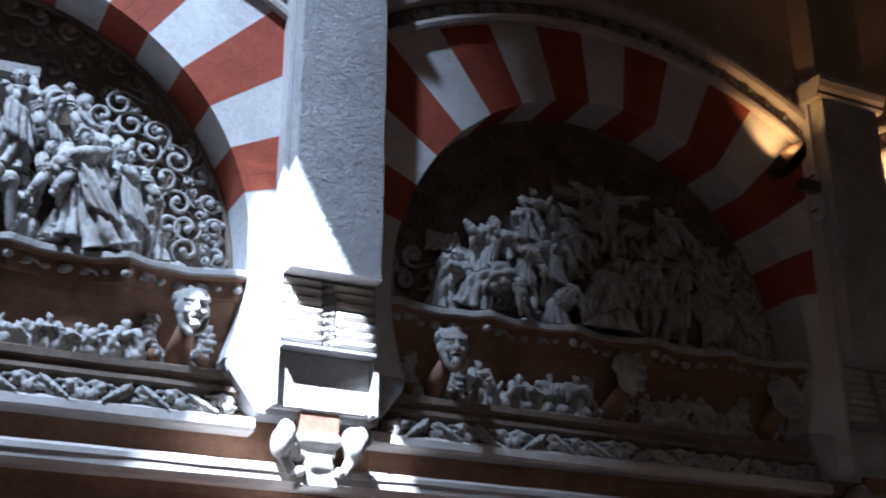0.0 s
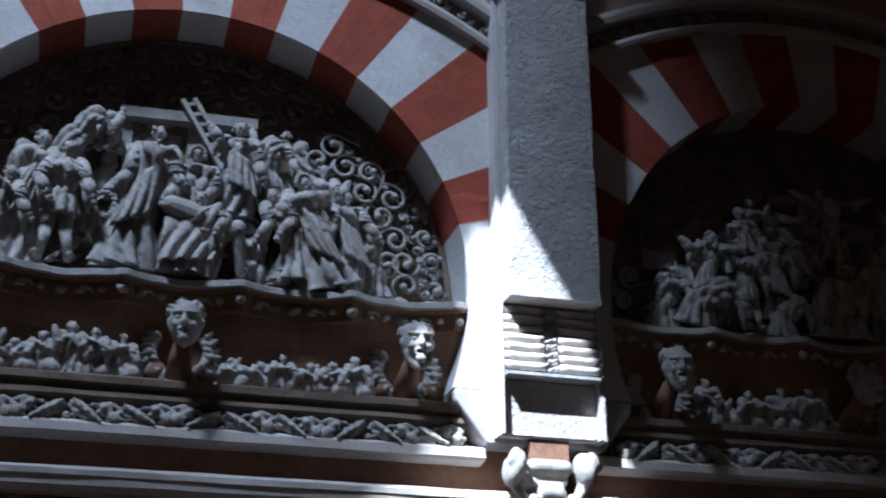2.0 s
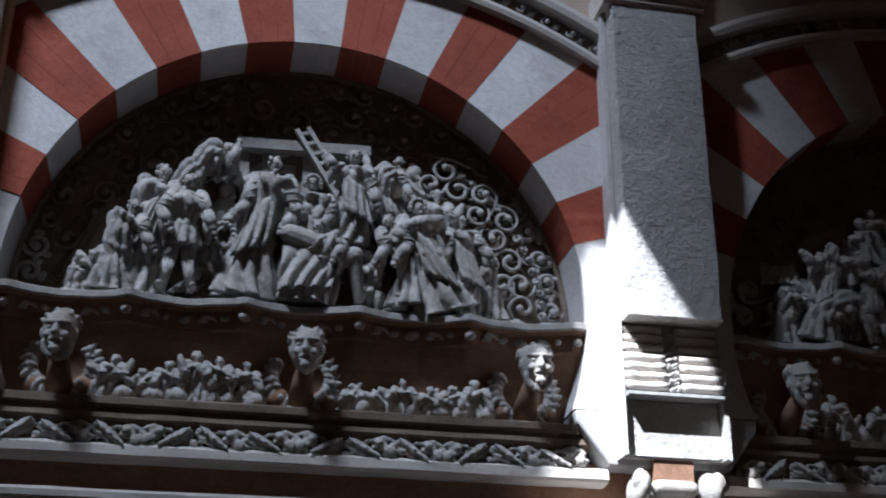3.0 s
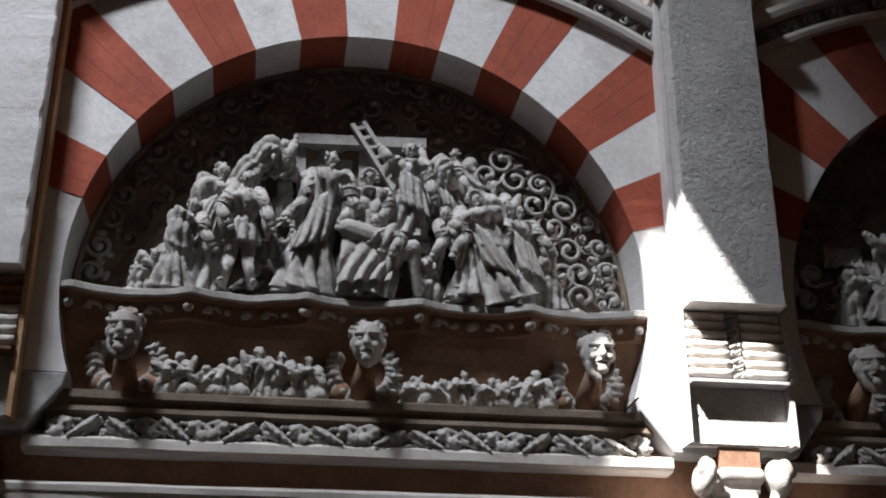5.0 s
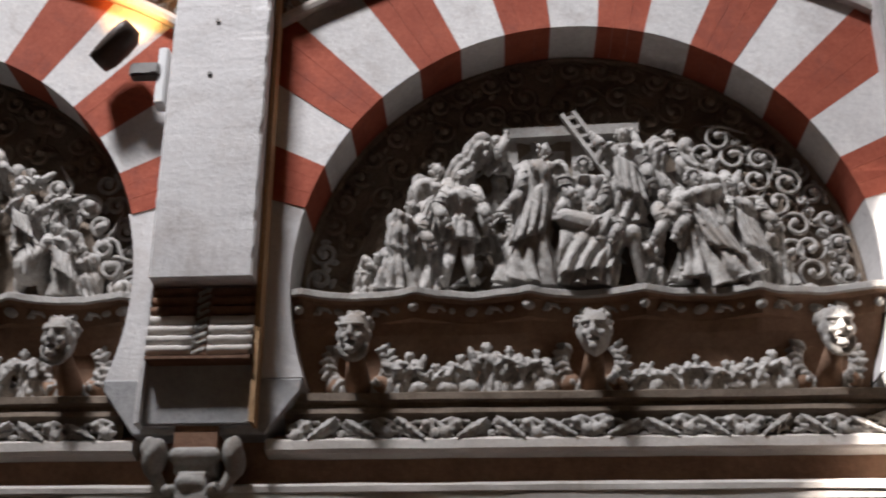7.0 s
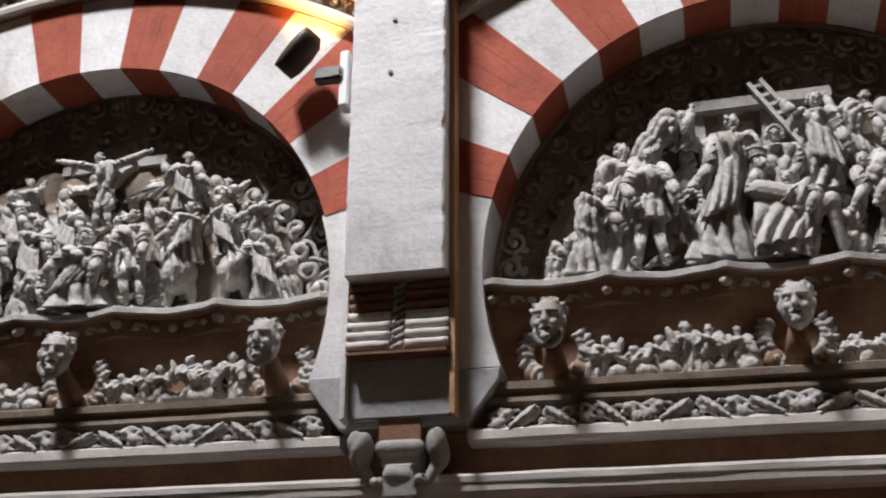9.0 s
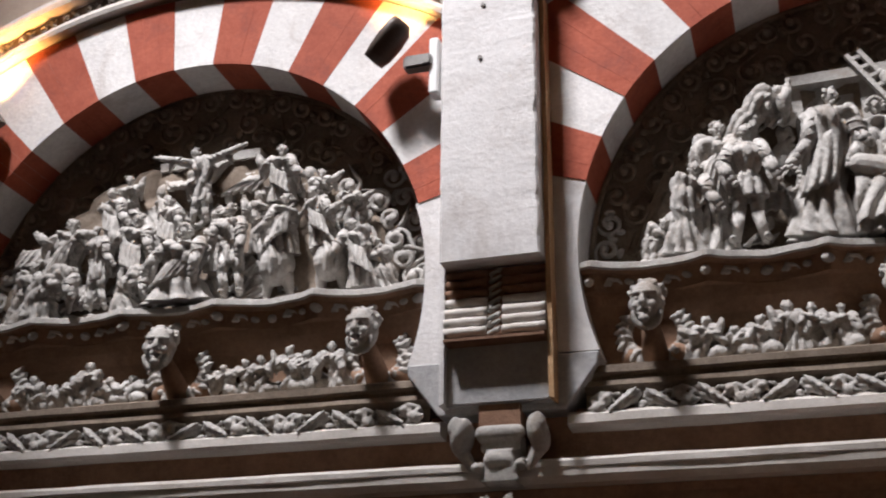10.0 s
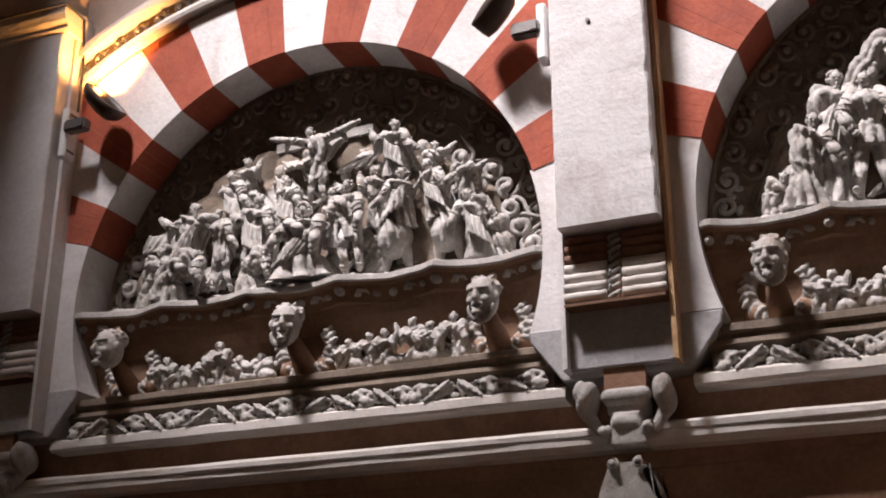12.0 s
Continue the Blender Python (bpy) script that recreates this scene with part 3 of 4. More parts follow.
def figure(bm, base, hip, chest, head, y=0.16, wide=0.09, flare=1.2, seed=0, arms=(), cloak=0, hood=False, legs=False):
    """A plain robed form bent along base, hip, chest and head, with folded skirt, arms, hair or hood and a cloak."""
    rnd = random.Random(seed)
    h = max(0.08, (Vector(head) - Vector(base)).length)
    k = min(1.0, max(0.35, wide / 0.09))
    hr = 0.035 * k
    pts = [Vector((base[0], y + 0.01, base[1])), Vector((hip[0], y - 0.02 * k, hip[1])), Vector((chest[0], y - 0.035 * k, chest[1])), Vector((head[0], y - 0.045 * k, head[1] - hr * 1.05))]
    n, m = (64, 72) if k > 0.6 else (30, 36)
    ph, folds = rnd.uniform(0, 6), rnd.choice((8, 9, 10))
    twist = rnd.uniform(-1.6, 1.6)

    def spine(u):
        q = u * 3
        i = min(2, int(q))
        f = q - i
        p0, p1, p2, p3 = pts[max(i - 1, 0)], pts[i], pts[i + 1], pts[min(i + 2, 3)]
        return 0.5 * (2 * p1 + (p2 - p0) * f + (2 * p0 - 5 * p1 + 4 * p2 - p3) * f * f + (3 * p1 - p0 - 3 * p2 + p3) * f ** 3)

    start = int(n * 0.27) if legs else 0
    if legs:
        for side in (1, -1):
            knee = spine(0.18) + Vector((side * wide * rnd.uniform(0.35, 0.7), -rnd.uniform(0.02, 0.05) * k, 0))
            sole = pts[0] + Vector((side * wide * rnd.uniform(0.4, 0.9), -0.01, 0))
            limb(bm, spine(0.36) + Vector((side * wide * 0.4, 0, 0)), knee, 0.042 * k, 0.031 * k)
            limb(bm, knee, sole, 0.031 * k, 0.02 * k)
            ball(bm, sole + Vector((side * 0.01, -0.03 * k, 0.006)), (0.020 * k, 0.042 * k, 0.016 * k), u=8, v=6)
    rings = []
    for i in range(start, n + 1):
        u = i / n
        c = spine(u)
        along = (spine(min(1, u + 0.02)) - spine(max(0, u - 0.02))).normalized()
        side = along.cross(Vector((0, 1, 0))).normalized()
        out = side.cross(along)
        skirt = max(0.0, 1 - u / 0.36)
        r = wide * (0.80 + (flare - 0.80) * skirt ** 1.3 + 0.22 * math.exp(-((u - 0.76) / 0.13) ** 2) - 0.10 * math.exp(-((u - 0.46) / 0.09) ** 2))
        if u > 0.86:
            r *= 1 - 0.62 * ((u - 0.86) / 0.14) ** 0.8
        ring = []
        for j in range(m):
            a = 6.2832 * j / m
            crease = abs(math.sin(0.5 * folds * (a + twist * u) + ph + 0.9 * math.sin(5 * u + ph))) ** 0.75
            slant = abs(math.sin(9 * u + 1.5 * math.sin(a + ph) + 1.2 * a * (1 if seed % 2 else -1)))
            rag = noise.noise((1.8 * math.cos(a) + seed, 1.8 * math.sin(a), 5.0 * u * h / 0.5 + ph))
            band = 0.13 * math.exp(-((u - 0.47 - 0.04 * math.sin(a + ph)) / 0.025) ** 2)
            f = 0.60 + (0.24 + 0.34 * skirt) * crease + 0.36 * slant * (1 - skirt) * (u < 0.9) + 0.16 * rag + band
            ring.append(bm.verts.new(c + r * f * (math.cos(a) * side + 0.85 * math.sin(a) * out)))
        rings.append(ring)
    for p, q in zip(rings, rings[1:]):
        for j in range(m):
            bm.faces.new((p[j], p[(j + 1) % m], q[(j + 1) % m], q[j]))
    bm.faces.new(rings[0][::-1])
    bm.faces.new(rings[-1])
    # head: a plain oval with nose, brow and hair, or under a hood
    top = Vector((head[0], y - 0.06 * k, head[1]))
    yaw, nod = rnd.uniform(-40, 40), rnd.uniform(5, 25)
    turn = Euler((radians(nod), 0, radians(yaw))).to_matrix()
    ball(bm, top, (hr * 0.78, hr * 0.92, hr * 1.08), (nod, 0, yaw), 12, 9)
    for (px, py, pz), size in (((0, -0.95, -0.1), 0.20), ((-0.34, -0.78, 0.26), 0.20), ((0.34, -0.78, 0.26), 0.20), ((0, -0.82, -0.62), 0.26)):
        ball(bm, top + turn @ Vector((px, py, pz)) * hr, (hr * size,) * 3, u=6, v=5)
    if hood:
        for t in range(9):
            a = math.pi * (t / 8)
            ball(bm, top + Vector((hr * 1.02 * math.cos(a), -0.01, hr * (-0.25 + 1.25 * math.sin(a)))), (hr * 0.36, hr * 0.75, hr * 0.42), u=8, v=6)
    else:
        for t in range(11):
            a, b = rnd.uniform(-0.5, 3.6), rnd.uniform(-0.2, 0.9)
            ball(bm, top + turn @ Vector((0.86 * math.cos(a), b, 0.2 + 0.8 * math.sin(a))) * hr, (hr * 0.33,) * 3, u=7, v=5)
        if seed % 3 == 1:
            for t in range(4):
                ball(bm, top + turn @ Vector((rnd.uniform(-0.3, 0.3), -0.75, -0.85 - 0.14 * t)) * hr, (hr * 0.3, hr * 0.26, hr * 0.34), u=6, v=5)
    # arms, with wide hanging cuffs
    for e, w in arms:
        s = 1 if e[0] > chest[0] else -1
        sh = spine(0.83) + Vector((s * wide * 0.72, -0.01, 0))
        el, wr = Vector((e[0], y - 0.085 * k, e[1])), Vector((w[0], y - 0.10 * k, w[1]))
        limb(bm, sh, el, 0.040 * k, 0.035 * k)
        limb(bm, el, el.lerp(wr, 0.75), 0.034 * k, 0.027 * k)
        limb(bm, el.lerp(wr, 0.6), wr, 0.017 * k, 0.013 * k)
        ball(bm, wr, (0.018 * k, 0.015 * k, 0.02 * k), (0, rnd.uniform(-60, 60), 0), 7, 5)
        tube(bm, [el + Vector((0, 0, 0.01)), el.lerp(wr, 0.3) + Vector((0, 0.01, -0.045 * k)), el.lerp(wr, 0.4) + Vector((0, 0.02, -0.11 * k))], [0.022 * k, 0.026 * k, 0.007 * k], 6)
        for t in range(3):
            q = sh.lerp(el, 0.25 + 0.28 * t)
            ball(bm, q + Vector((0, -0.01, 0)), (0.043 * k, 0.034 * k, 0.010 * k), (0, rnd.uniform(-50, 50), 0), 8, 5)
    if cloak:
        sh = spine(0.86)
        low = spine(0.12)
        drape(bm, ((sh.x - wide * 0.9, sh.z), (sh.x + wide * 0.9, sh.z + 0.01)), ((low.x - wide * (1.5 if cloak < 0 else 0.5), low.z + 0.02), (low.x + wide * (1.5 if cloak > 0 else 0.5), low.z)), y + 0.035, seed + 5, 0.028)
        drape(bm, ((chest[0] - cloak * wide * 0.8, chest[1] + 0.05), (chest[0] + cloak * wide * 0.6, chest[1] - 0.05)), ((hip[0] - cloak * wide * 0.5, hip[1] - 0.03), (hip[0] + cloak * wide * 1.1, hip[1] - 0.10)), y - 0.075 * k, seed + 9, 0.02, 18, 10)


def horse(bm, x, z, y=0.19):
    """A plain hindquarter of a beast with legs and tail."""
    ball(bm, (x, y - 0.03, z), (0.085, 0.09, 0.10), (0, 12, 0), 14, 9)
    ball(bm, (x - 0.06, y, z + 0.09), (0.06, 0.06, 0.11), (0, -20, 0), 12, 8)
    for dx in (-0.045, 0.05):
        limb(bm, (x + dx, y - 0.02, z - 0.05), (x + dx * 1.3, y, z - 0.15), 0.034, 0.018)
        limb(bm, (x + dx * 1.3, y, z - 0.15), (x + dx, y, z - 0.22), 0.018, 0.016)
    tube(bm, [(x, y - 0.11, z + 0.07), (x + 0.02, y - 0.13, z), (x + 0.01, y - 0.12, z - 0.09)], [0.014, 0.018, 0.008])


def bar(bm, a, b, w, y0, y1):
    (x0, z0), (x1, z1) = a, b
    d = math.hypot(x1 - x0, z1 - z0)
    ux, uz = -(z1 - z0) / d * w / 2, (x1 - x0) / d * w / 2
    prism(bm, [(x0 + ux, z0 + uz), (x1 + ux, z1 + uz), (x1 - ux, z1 - uz), (x0 - ux, z0 - uz)], y0, y1)


def scallop(x):
    """The set-back of the shelf's edge between its points."""
    u = ((x + 0.25) % 0.5) / 0.5
    return 0.075 * (1 - (2 * u - 1) ** 2)


def shelf(x, parent):
    """The scalloped shelf below a lunette, its cove, and the sill under the frieze."""
    bm = bmesh.new()
    n = 130
    rings = []
    for k in range(n + 1):
        lx = -1.30 + 2.60 * k / n
        f = 0.0 + scallop(lx) + 0.003 * noise.noise((lx * 12, 3, x))
        dz = 0.004 * noise.noise((lx * 9, 7, x))
        prof = [(0.31, 3.792 + dz), (f + 0.006, 3.792 + dz), (f, 3.785 + dz), (f, 3.762 + dz), (f + 0.012, 3.752 + dz), (f + 0.03, 3.75), (f + 0.05, 3.70), (f + 0.055, 3.675), (0.5 * f + 0.09, 3.668), (0.3 * f + 0.12, 3.62), (0.2 * f + 0.165, 3.56), (0.19, 3.50), (0.20, 3.31), (0.31, 3.31)]
        rings.append([bm.verts.new((lx, y, z)) for y, z in prof])
    for a, b in zip(rings, rings[1:]):
        for j in range(len(a)):
            bm.faces.new((a[j], a[(j + 1) % len(a)], b[(j + 1) % len(a)], b[j]))
    ends = [bm.faces.new(rings[0]), bm.faces.new(rings[-1][::-1])]
    bmesh.ops.triangulate(bm, faces=ends)
    # the cove's brown includes the shade below the shelf
    cove = part("cove", bm, SHADED_BROWN, parent, "brown stone cove under a scalloped edge, shade in its colour")
    bm = bmesh.new()
    rings = []
    for k in range(n + 1):
        lx = -1.30 + 2.60 * k / n
        f = -0.012 + scallop(lx) + 0.003 * noise.noise((lx * 12, 3, x))
        dz = 0.005 * noise.noise((lx * 9, 7, x))
        prof = [(0.30, 3.800 + dz), (f + 0.01, 3.800 + dz), (f, 3.794 + dz), (f - 0.002, 3.768 + dz), (f + 0.016, 3.760 + dz), (0.30, 3.757)]
        rings.append([bm.verts.new((lx, y, z)) for y, z in prof])
    for a, b in zip(rings, rings[1:]):
        for j in range(len(a)):
            bm.faces.new((a[j], a[(j + 1) % len(a)], b[(j + 1) % len(a)], b[j]))
    bm.faces.new(rings[0])
    bm.faces.new(rings[-1][::-1])
    part("shelf_edge", bm, STONE, parent, "pale scalloped shelf edge")
    rnd = random.Random(int(x * 10) + 5)
    for k in range(31):
        lx = -1.26 + 2.52 * k / 30
        bm = bmesh.new()
        r = 0.015 if k % 3 else 0.022
        z = 3.715 + rnd.uniform(-0.006, 0.006)
        y = scallop(lx) + 0.036
        ball(bm, (lx, y, z), (r * rnd.uniform(0.9, 1.7), r * 0.9, r), (0, rnd.uniform(-30, 30), 0), 9, 6)
        if k % 3 == 0:
            ball(bm, (lx, y - 0.012, z), (r * 0.5, r * 0.5, r * 0.5), (0, 0, 0), 8, 5)
        elif k % 3 == 1:
            tube(bm, [(lx - 0.02, y, z - 0.012), (lx, y - 0.008, z + 0.016), (lx + 0.04, y, z + 0.010), (lx + 0.055, y, z - 0.008)], [0.008, 0.011, 0.009, 0.005])
        part("boss", bm, STONE, cove, "", True)
    bm = bmesh.new()
    moulding(bm, [(0.30, 3.335), (0.06, 3.335), (0.035, 3.325), (0.035, 3.295), (0.06, 3.285), (0.07, 3.268), (0.05, 3.262), (0.045, 3.24), (0.07, 3.228), (0.10, 3.215), (0.10, 3.118), (0.30, 3.118)], -1.30, 1.30, 40, 0.004)
    part("sill", bm, SOOTY_SHADED, parent, "sooty moulded sill")


# one motif of the leaf band, repeated along it
bm = bmesh.new()
tube(bm, [(-0.10, 0.0, 0.035), (-0.065, -0.025, 0.03), (-0.02, -0.03, 0.0), (0.02, -0.02, -0.03), (0.05, 0.0, -0.038)], [0.009, 0.018, 0.017, 0.013, 0.007], 8)
tube(bm, [(-0.085, 0.0, 0.005), (-0.05, -0.02, -0.005), (-0.015, -0.02, -0.032), (0.01, 0, -0.04)], [0.012, 0.019, 0.014, 0.007], 7)
spiral(bm, 0.045, -0.015, 0.018, 0.034, 0.012, 1.0, 2.6, -1)
ball(bm, (0.085, -0.02, -0.012), (0.034, 0.03, 0.028), (0, 20, 0))
for a in range(5):
    ball(bm, (0.085 + 0.032 * math.cos(a * 1.25), -0.022, -0.012 + 0.026 * math.sin(a * 1.25)), (0.013, 0.014, 0.012), u=7, v=5)
ball(bm, (-0.105, -0.012, -0.025), (0.02, 0.018, 0.016), u=8, v=6)
for a in range(4):
    limb(bm, (-0.085 + 0.03 * a, -0.03, 0.045 - 0.018 * a), (-0.055 + 0.03 * a, -0.045, 0.012 - 0.016 * a), 0.007, 0.010, 6)
tube(bm, [(0.02, 0.0, 0.045), (0.06, -0.02, 0.05), (0.105, -0.015, 0.035), (0.12, 0.0, 0.01)], [0.008, 0.013, 0.012, 0.006], 6)
for k in range(26):
    r2 = random.Random(k)
    ball(bm, (r2.uniform(-0.12, 0.12), r2.uniform(-0.02, 0.01), r2.uniform(-0.045, 0.045)), (r2.uniform(0.008, 0.022), 0.014, r2.uniform(0.006, 0.010)), (0, r2.uniform(0, 180), 0), 7, 5)
motif_ob = part("leaf_motif", bm, STONE, None, smooth=True)
motif_mesh = motif_ob.data
bpy.data.objects.remove(motif_ob)


def bust(name, x, lx, parent, seed, bearded):
    """A plain carved head on a neck, leaning out of a wreath."""
    rnd = random.Random(seed)
    bm = bmesh.new()
    z = 3.55
    yaw = rnd.uniform(-18, 18)
    d = radians(yaw)
    skull = bmesh.new()
    bmesh.ops.create_uvsphere(skull, u_segments=44, v_segments=34, radius=1.0)
    for v in skull.verts:
        x, y, h = v.co
        push = 0.0
        if y < 0:
            for side in (-1, 1):
                for cx, ch, sp, amount in ((0.34, 0.10, 0.14, -0.24), (0.30, 0.32, 0.20, 0.06), (0.42, -0.18, 0.20, 0.08), (0.20, -0.40, 0.12, 0.10)):
                    push += amount * math.exp(-((x - side * cx) ** 2 + (h - ch) ** 2) / (sp * sp))
            for ch, sp, amount in ((0.12, 0.12, 0.20), (-0.04, 0.13, 0.34), (-0.18, 0.14, 0.30), (-0.36, 0.12, 0.12), (-0.54, 0.13, -0.50), (-0.74, 0.13, 0.16), (-0.92, 0.2, 0.18)):
                push += amount * math.exp(-(x ** 2 + (h - ch) ** 2) / (sp * sp))
        v.co *= 1 + 0.75 * push
    bmesh.ops.transform(skull, verts=skull.verts, matrix=Matrix.Translation((lx, -0.065, z)) @ Euler((radians(4), 0, d)).to_matrix().to_4x4() @ Matrix.Diagonal((0.070, 0.080, 0.098, 1)))
    tmp = bpy.data.meshes.new("skull")
    skull.to_mesh(tmp)
    skull.free()
    bm.from_mesh(tmp)
    bpy.data.meshes.remove(tmp)
    ball(bm, (lx, -0.03, z + 0.055), (0.074, 0.080, 0.056), (10, 0, 0), 16, 10)
    for a in range(26):
        t, e = rnd.uniform(-0.3, math.pi + 0.3), rnd.uniform(-0.2, 1.0)
        ball(bm, (lx + 0.074 * math.cos(t) * math.cos(e * 0.9), -0.035 - 0.074 * math.sin(t) * math.cos(e), z + 0.052 + 0.050 * e), (0.015, 0.014, 0.010), (0, rnd.uniform(0, 180), 0), 8, 6)
    turn = Euler((radians(4), 0, d)).to_matrix()

    def on_face(px, py, pz):
        return Vector((lx, -0.065, z)) + turn @ Vector((px, py, pz))

    limb(bm, on_face(0, -0.078, 0.022), on_face(0, -0.100, -0.018), 0.009, 0.016, 8)
    ball(bm, on_face(0, -0.082, -0.084), (0.026, 0.020, 0.018), u=9, v=6)
    for e in (-1, 1):
        limb(bm, on_face(e * 0.010, -0.082, 0.030), on_face(e * 0.050, -0.058, 0.034), 0.010, 0.008, 6)
        ball(bm, on_face(e * 0.026, -0.068, 0.010), (0.012, 0.009, 0.008), u=8, v=6)
        ball(bm, on_face(e * 0.036, -0.066, -0.022), (0.018, 0.014, 0.016), u=8, v=6)
        limb(bm, on_face(0, -0.086, -0.038), on_face(e * 0.026, -0.074, -0.046), 0.008, 0.006, 6)
        limb(bm, on_face(0, -0.084, -0.068), on_face(e * 0.024, -0.074, -0.058), 0.008, 0.006, 6)
        ball(bm, on_face(e * 0.070, -0.005, 0.0), (0.010, 0.018, 0.024), u=8, v=6)
    if bearded:
        for a in range(11):
            t = math.pi + a / 10 * math.pi
            ball(bm, (lx + 0.055 * math.cos(t), -0.095, z - 0.058 + 0.05 * math.sin(t)), (0.014, 0.018, 0.022), u=7, v=5)
    head = chiselled(carved(part(name, bm, STONE, parent, "carved stone head leaning out of the frieze", True), 0.004, 1), 0.0, 0.003)
    # neck coloured brown to put the head's shadow on it
    bm = bmesh.new()
    limb(bm, (lx, 0.0, z - 0.05), (lx, 0.17, z - 0.17), 0.036, 0.062, 12)
    for e in (-1, 1):
        ball(bm, (lx + e * 0.10, 0.18, z - 0.15), (0.055, 0.05, 0.05), (0, e * 25, 0), 12, 8)
    part("neck", bm, SHADED_BROWN, head, "stone neck and shoulders, browned for the shade under the head", True)
    bm = bmesh.new()
    for k in range(19):
        a = math.pi * (0.80 + 1.40 * k / 18)
        for rr, size, da in ((0.150, 0.034, 0.5), (0.118, 0.028, -0.5)):
            ball(bm, (lx + rr * math.cos(a), 0.165 - 0.02 * rnd.random(), z - 0.06 + 0.93 * rr * math.sin(a)), (size, 0.022, 0.014), (0, -math.degrees(a + da), 0), 8, 6)
        if k % 3 == 0:
            ball(bm, (lx + 0.135 * math.cos(a), 0.14, z - 0.06 + 0.125 * math.sin(a)), (0.017, 0.017, 0.017), u=7, v=5)
    chiselled(carved(part("wreath", bm, STONE, head, "carved wreath of leaves", True), 0.006, 0), 0.0, 0.008)


def lunette(x, scene_parts, seed, label):
    """The carved lunette of one bay with its shelf, frieze of heads and leaf band."""
    top = thing("carved_lunette", (x, 0, 0), label, "relief", "carved lunettes of the arcade")
    rnd = random.Random(seed)
    bm = bmesh.new()
    ang = [math.pi * k / 48 for k in range(49)]
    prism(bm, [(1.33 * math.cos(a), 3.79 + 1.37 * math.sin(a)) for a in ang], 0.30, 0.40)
    part("panel", bm, SOOTY_SHADED, top, "sooty brown stone panel")
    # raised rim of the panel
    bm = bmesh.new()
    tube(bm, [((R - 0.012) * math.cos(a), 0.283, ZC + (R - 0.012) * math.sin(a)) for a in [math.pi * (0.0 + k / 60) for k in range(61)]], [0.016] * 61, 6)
    part("rim", bm, SOOTY_SHADED, top, "", True)
    # foliage along the rim and over the upper field
    for k in range(27):
        a = math.pi * (0.03 + 0.94 * k / 26)
        rr = 1.215
        bm = bmesh.new()
        hand = 1 if k % 2 else -1
        cx, cz = rr * math.cos(a), ZC + rr * math.sin(a)
        spiral(bm, cx, 0.283, cz, 0.058, 0.014, 1.15, a + rnd.uniform(-0.6, 0.6), hand, 0.03)
        for _ in range(3):
            b = rnd.uniform(0, 6.28)
            ball(bm, (cx + 0.06 * math.cos(b), 0.285, cz + 0.06 * math.sin(b)), (0.026, 0.018, 0.016), (0, rnd.uniform(0, 180), 0), 8, 5)
        part("foliage", bm, SOOTY_SHADED if 4 < k < 25 else STONE, top, "", True)
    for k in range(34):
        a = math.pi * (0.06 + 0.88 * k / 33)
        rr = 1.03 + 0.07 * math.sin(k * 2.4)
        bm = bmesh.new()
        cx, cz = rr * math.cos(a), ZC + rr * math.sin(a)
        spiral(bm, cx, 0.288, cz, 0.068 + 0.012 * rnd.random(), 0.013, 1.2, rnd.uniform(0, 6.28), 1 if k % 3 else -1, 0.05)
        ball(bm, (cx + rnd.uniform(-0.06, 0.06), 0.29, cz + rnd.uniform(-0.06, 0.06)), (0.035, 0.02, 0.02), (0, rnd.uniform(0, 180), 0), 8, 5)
        part("foliage", bm, SOOTY_SHADED, top, "", True)
    # backdrop in the dark stone: shadow between the figures put into its colour
    bm = bmesh.new()
    cols, rows_n = 60, 26
    grid = []
    for i in range(cols + 1):
        lx = -1.08 + 2.16 * i / cols
        high = 3.80 + 0.88 * math.sqrt(max(0.02, 1 - (lx / 1.1) ** 2)) + 0.05 * noise.noise((lx * 5, seed, 2))
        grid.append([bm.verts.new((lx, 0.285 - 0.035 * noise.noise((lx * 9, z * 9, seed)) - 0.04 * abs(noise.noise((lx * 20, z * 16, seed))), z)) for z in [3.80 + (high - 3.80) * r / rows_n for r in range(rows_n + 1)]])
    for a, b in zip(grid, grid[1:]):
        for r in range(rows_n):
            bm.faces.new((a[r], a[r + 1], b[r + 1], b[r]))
    slab = part("backdrop", bm, SOOTY_SHADED, top, "rough stone ground of the relief, darkened for shade between figures", True)
    slab.modifiers.new("thick", "SOLIDIFY").thickness = 0.05
    scene_parts(top, rnd)
    shelf(x, top)
    # frieze of three heads with small forms between them
    for k, lx in enumerate((-1.0, 0.02, 1.03)):
        bust("carved_head", x, lx, top, seed * 7 + k, (k + seed) % 3 != 2)
    for lo, hi, count in ((-0.83, -0.16, 6), (0.20, 0.86, 6)):
        for k in range(count):
            lx = lo + (hi - lo) * (k + 0.5) / count + rnd.uniform(-0.015, 0.015)
            hh = rnd.uniform(0.11, 0.21)
            bm = bmesh.new()
            lean = rnd.uniform(-0.05, 0.05)
            figure(bm, (lx + lean, 3.335), (lx + lean * 0.8, 3.335 + 0.4 * hh), (lx + lean * 0.3, 3.335 + 0.72 * hh), (lx, 3.335 + hh), 0.13 + 0.05 * rnd.random(), 0.036 + 0.1 * hh, 1.15, seed * 31 + k + int(lx * 50), (((lx + 0.05, 3.335 + 0.6 * hh), (lx + 0.07, 3.335 + rnd.uniform(0.3, 1.0) * hh)), ((lx - 0.05, 3.335 + 0.6 * hh), (lx - 0.075, 3.335 + rnd.uniform(0.3, 1.0) * hh))))
            ball(bm, (lx + 0.05, 0.13, 3.37), (0.05, 0.04, 0.035), (0, rnd.uniform(-40, 40), 0), 10, 7)
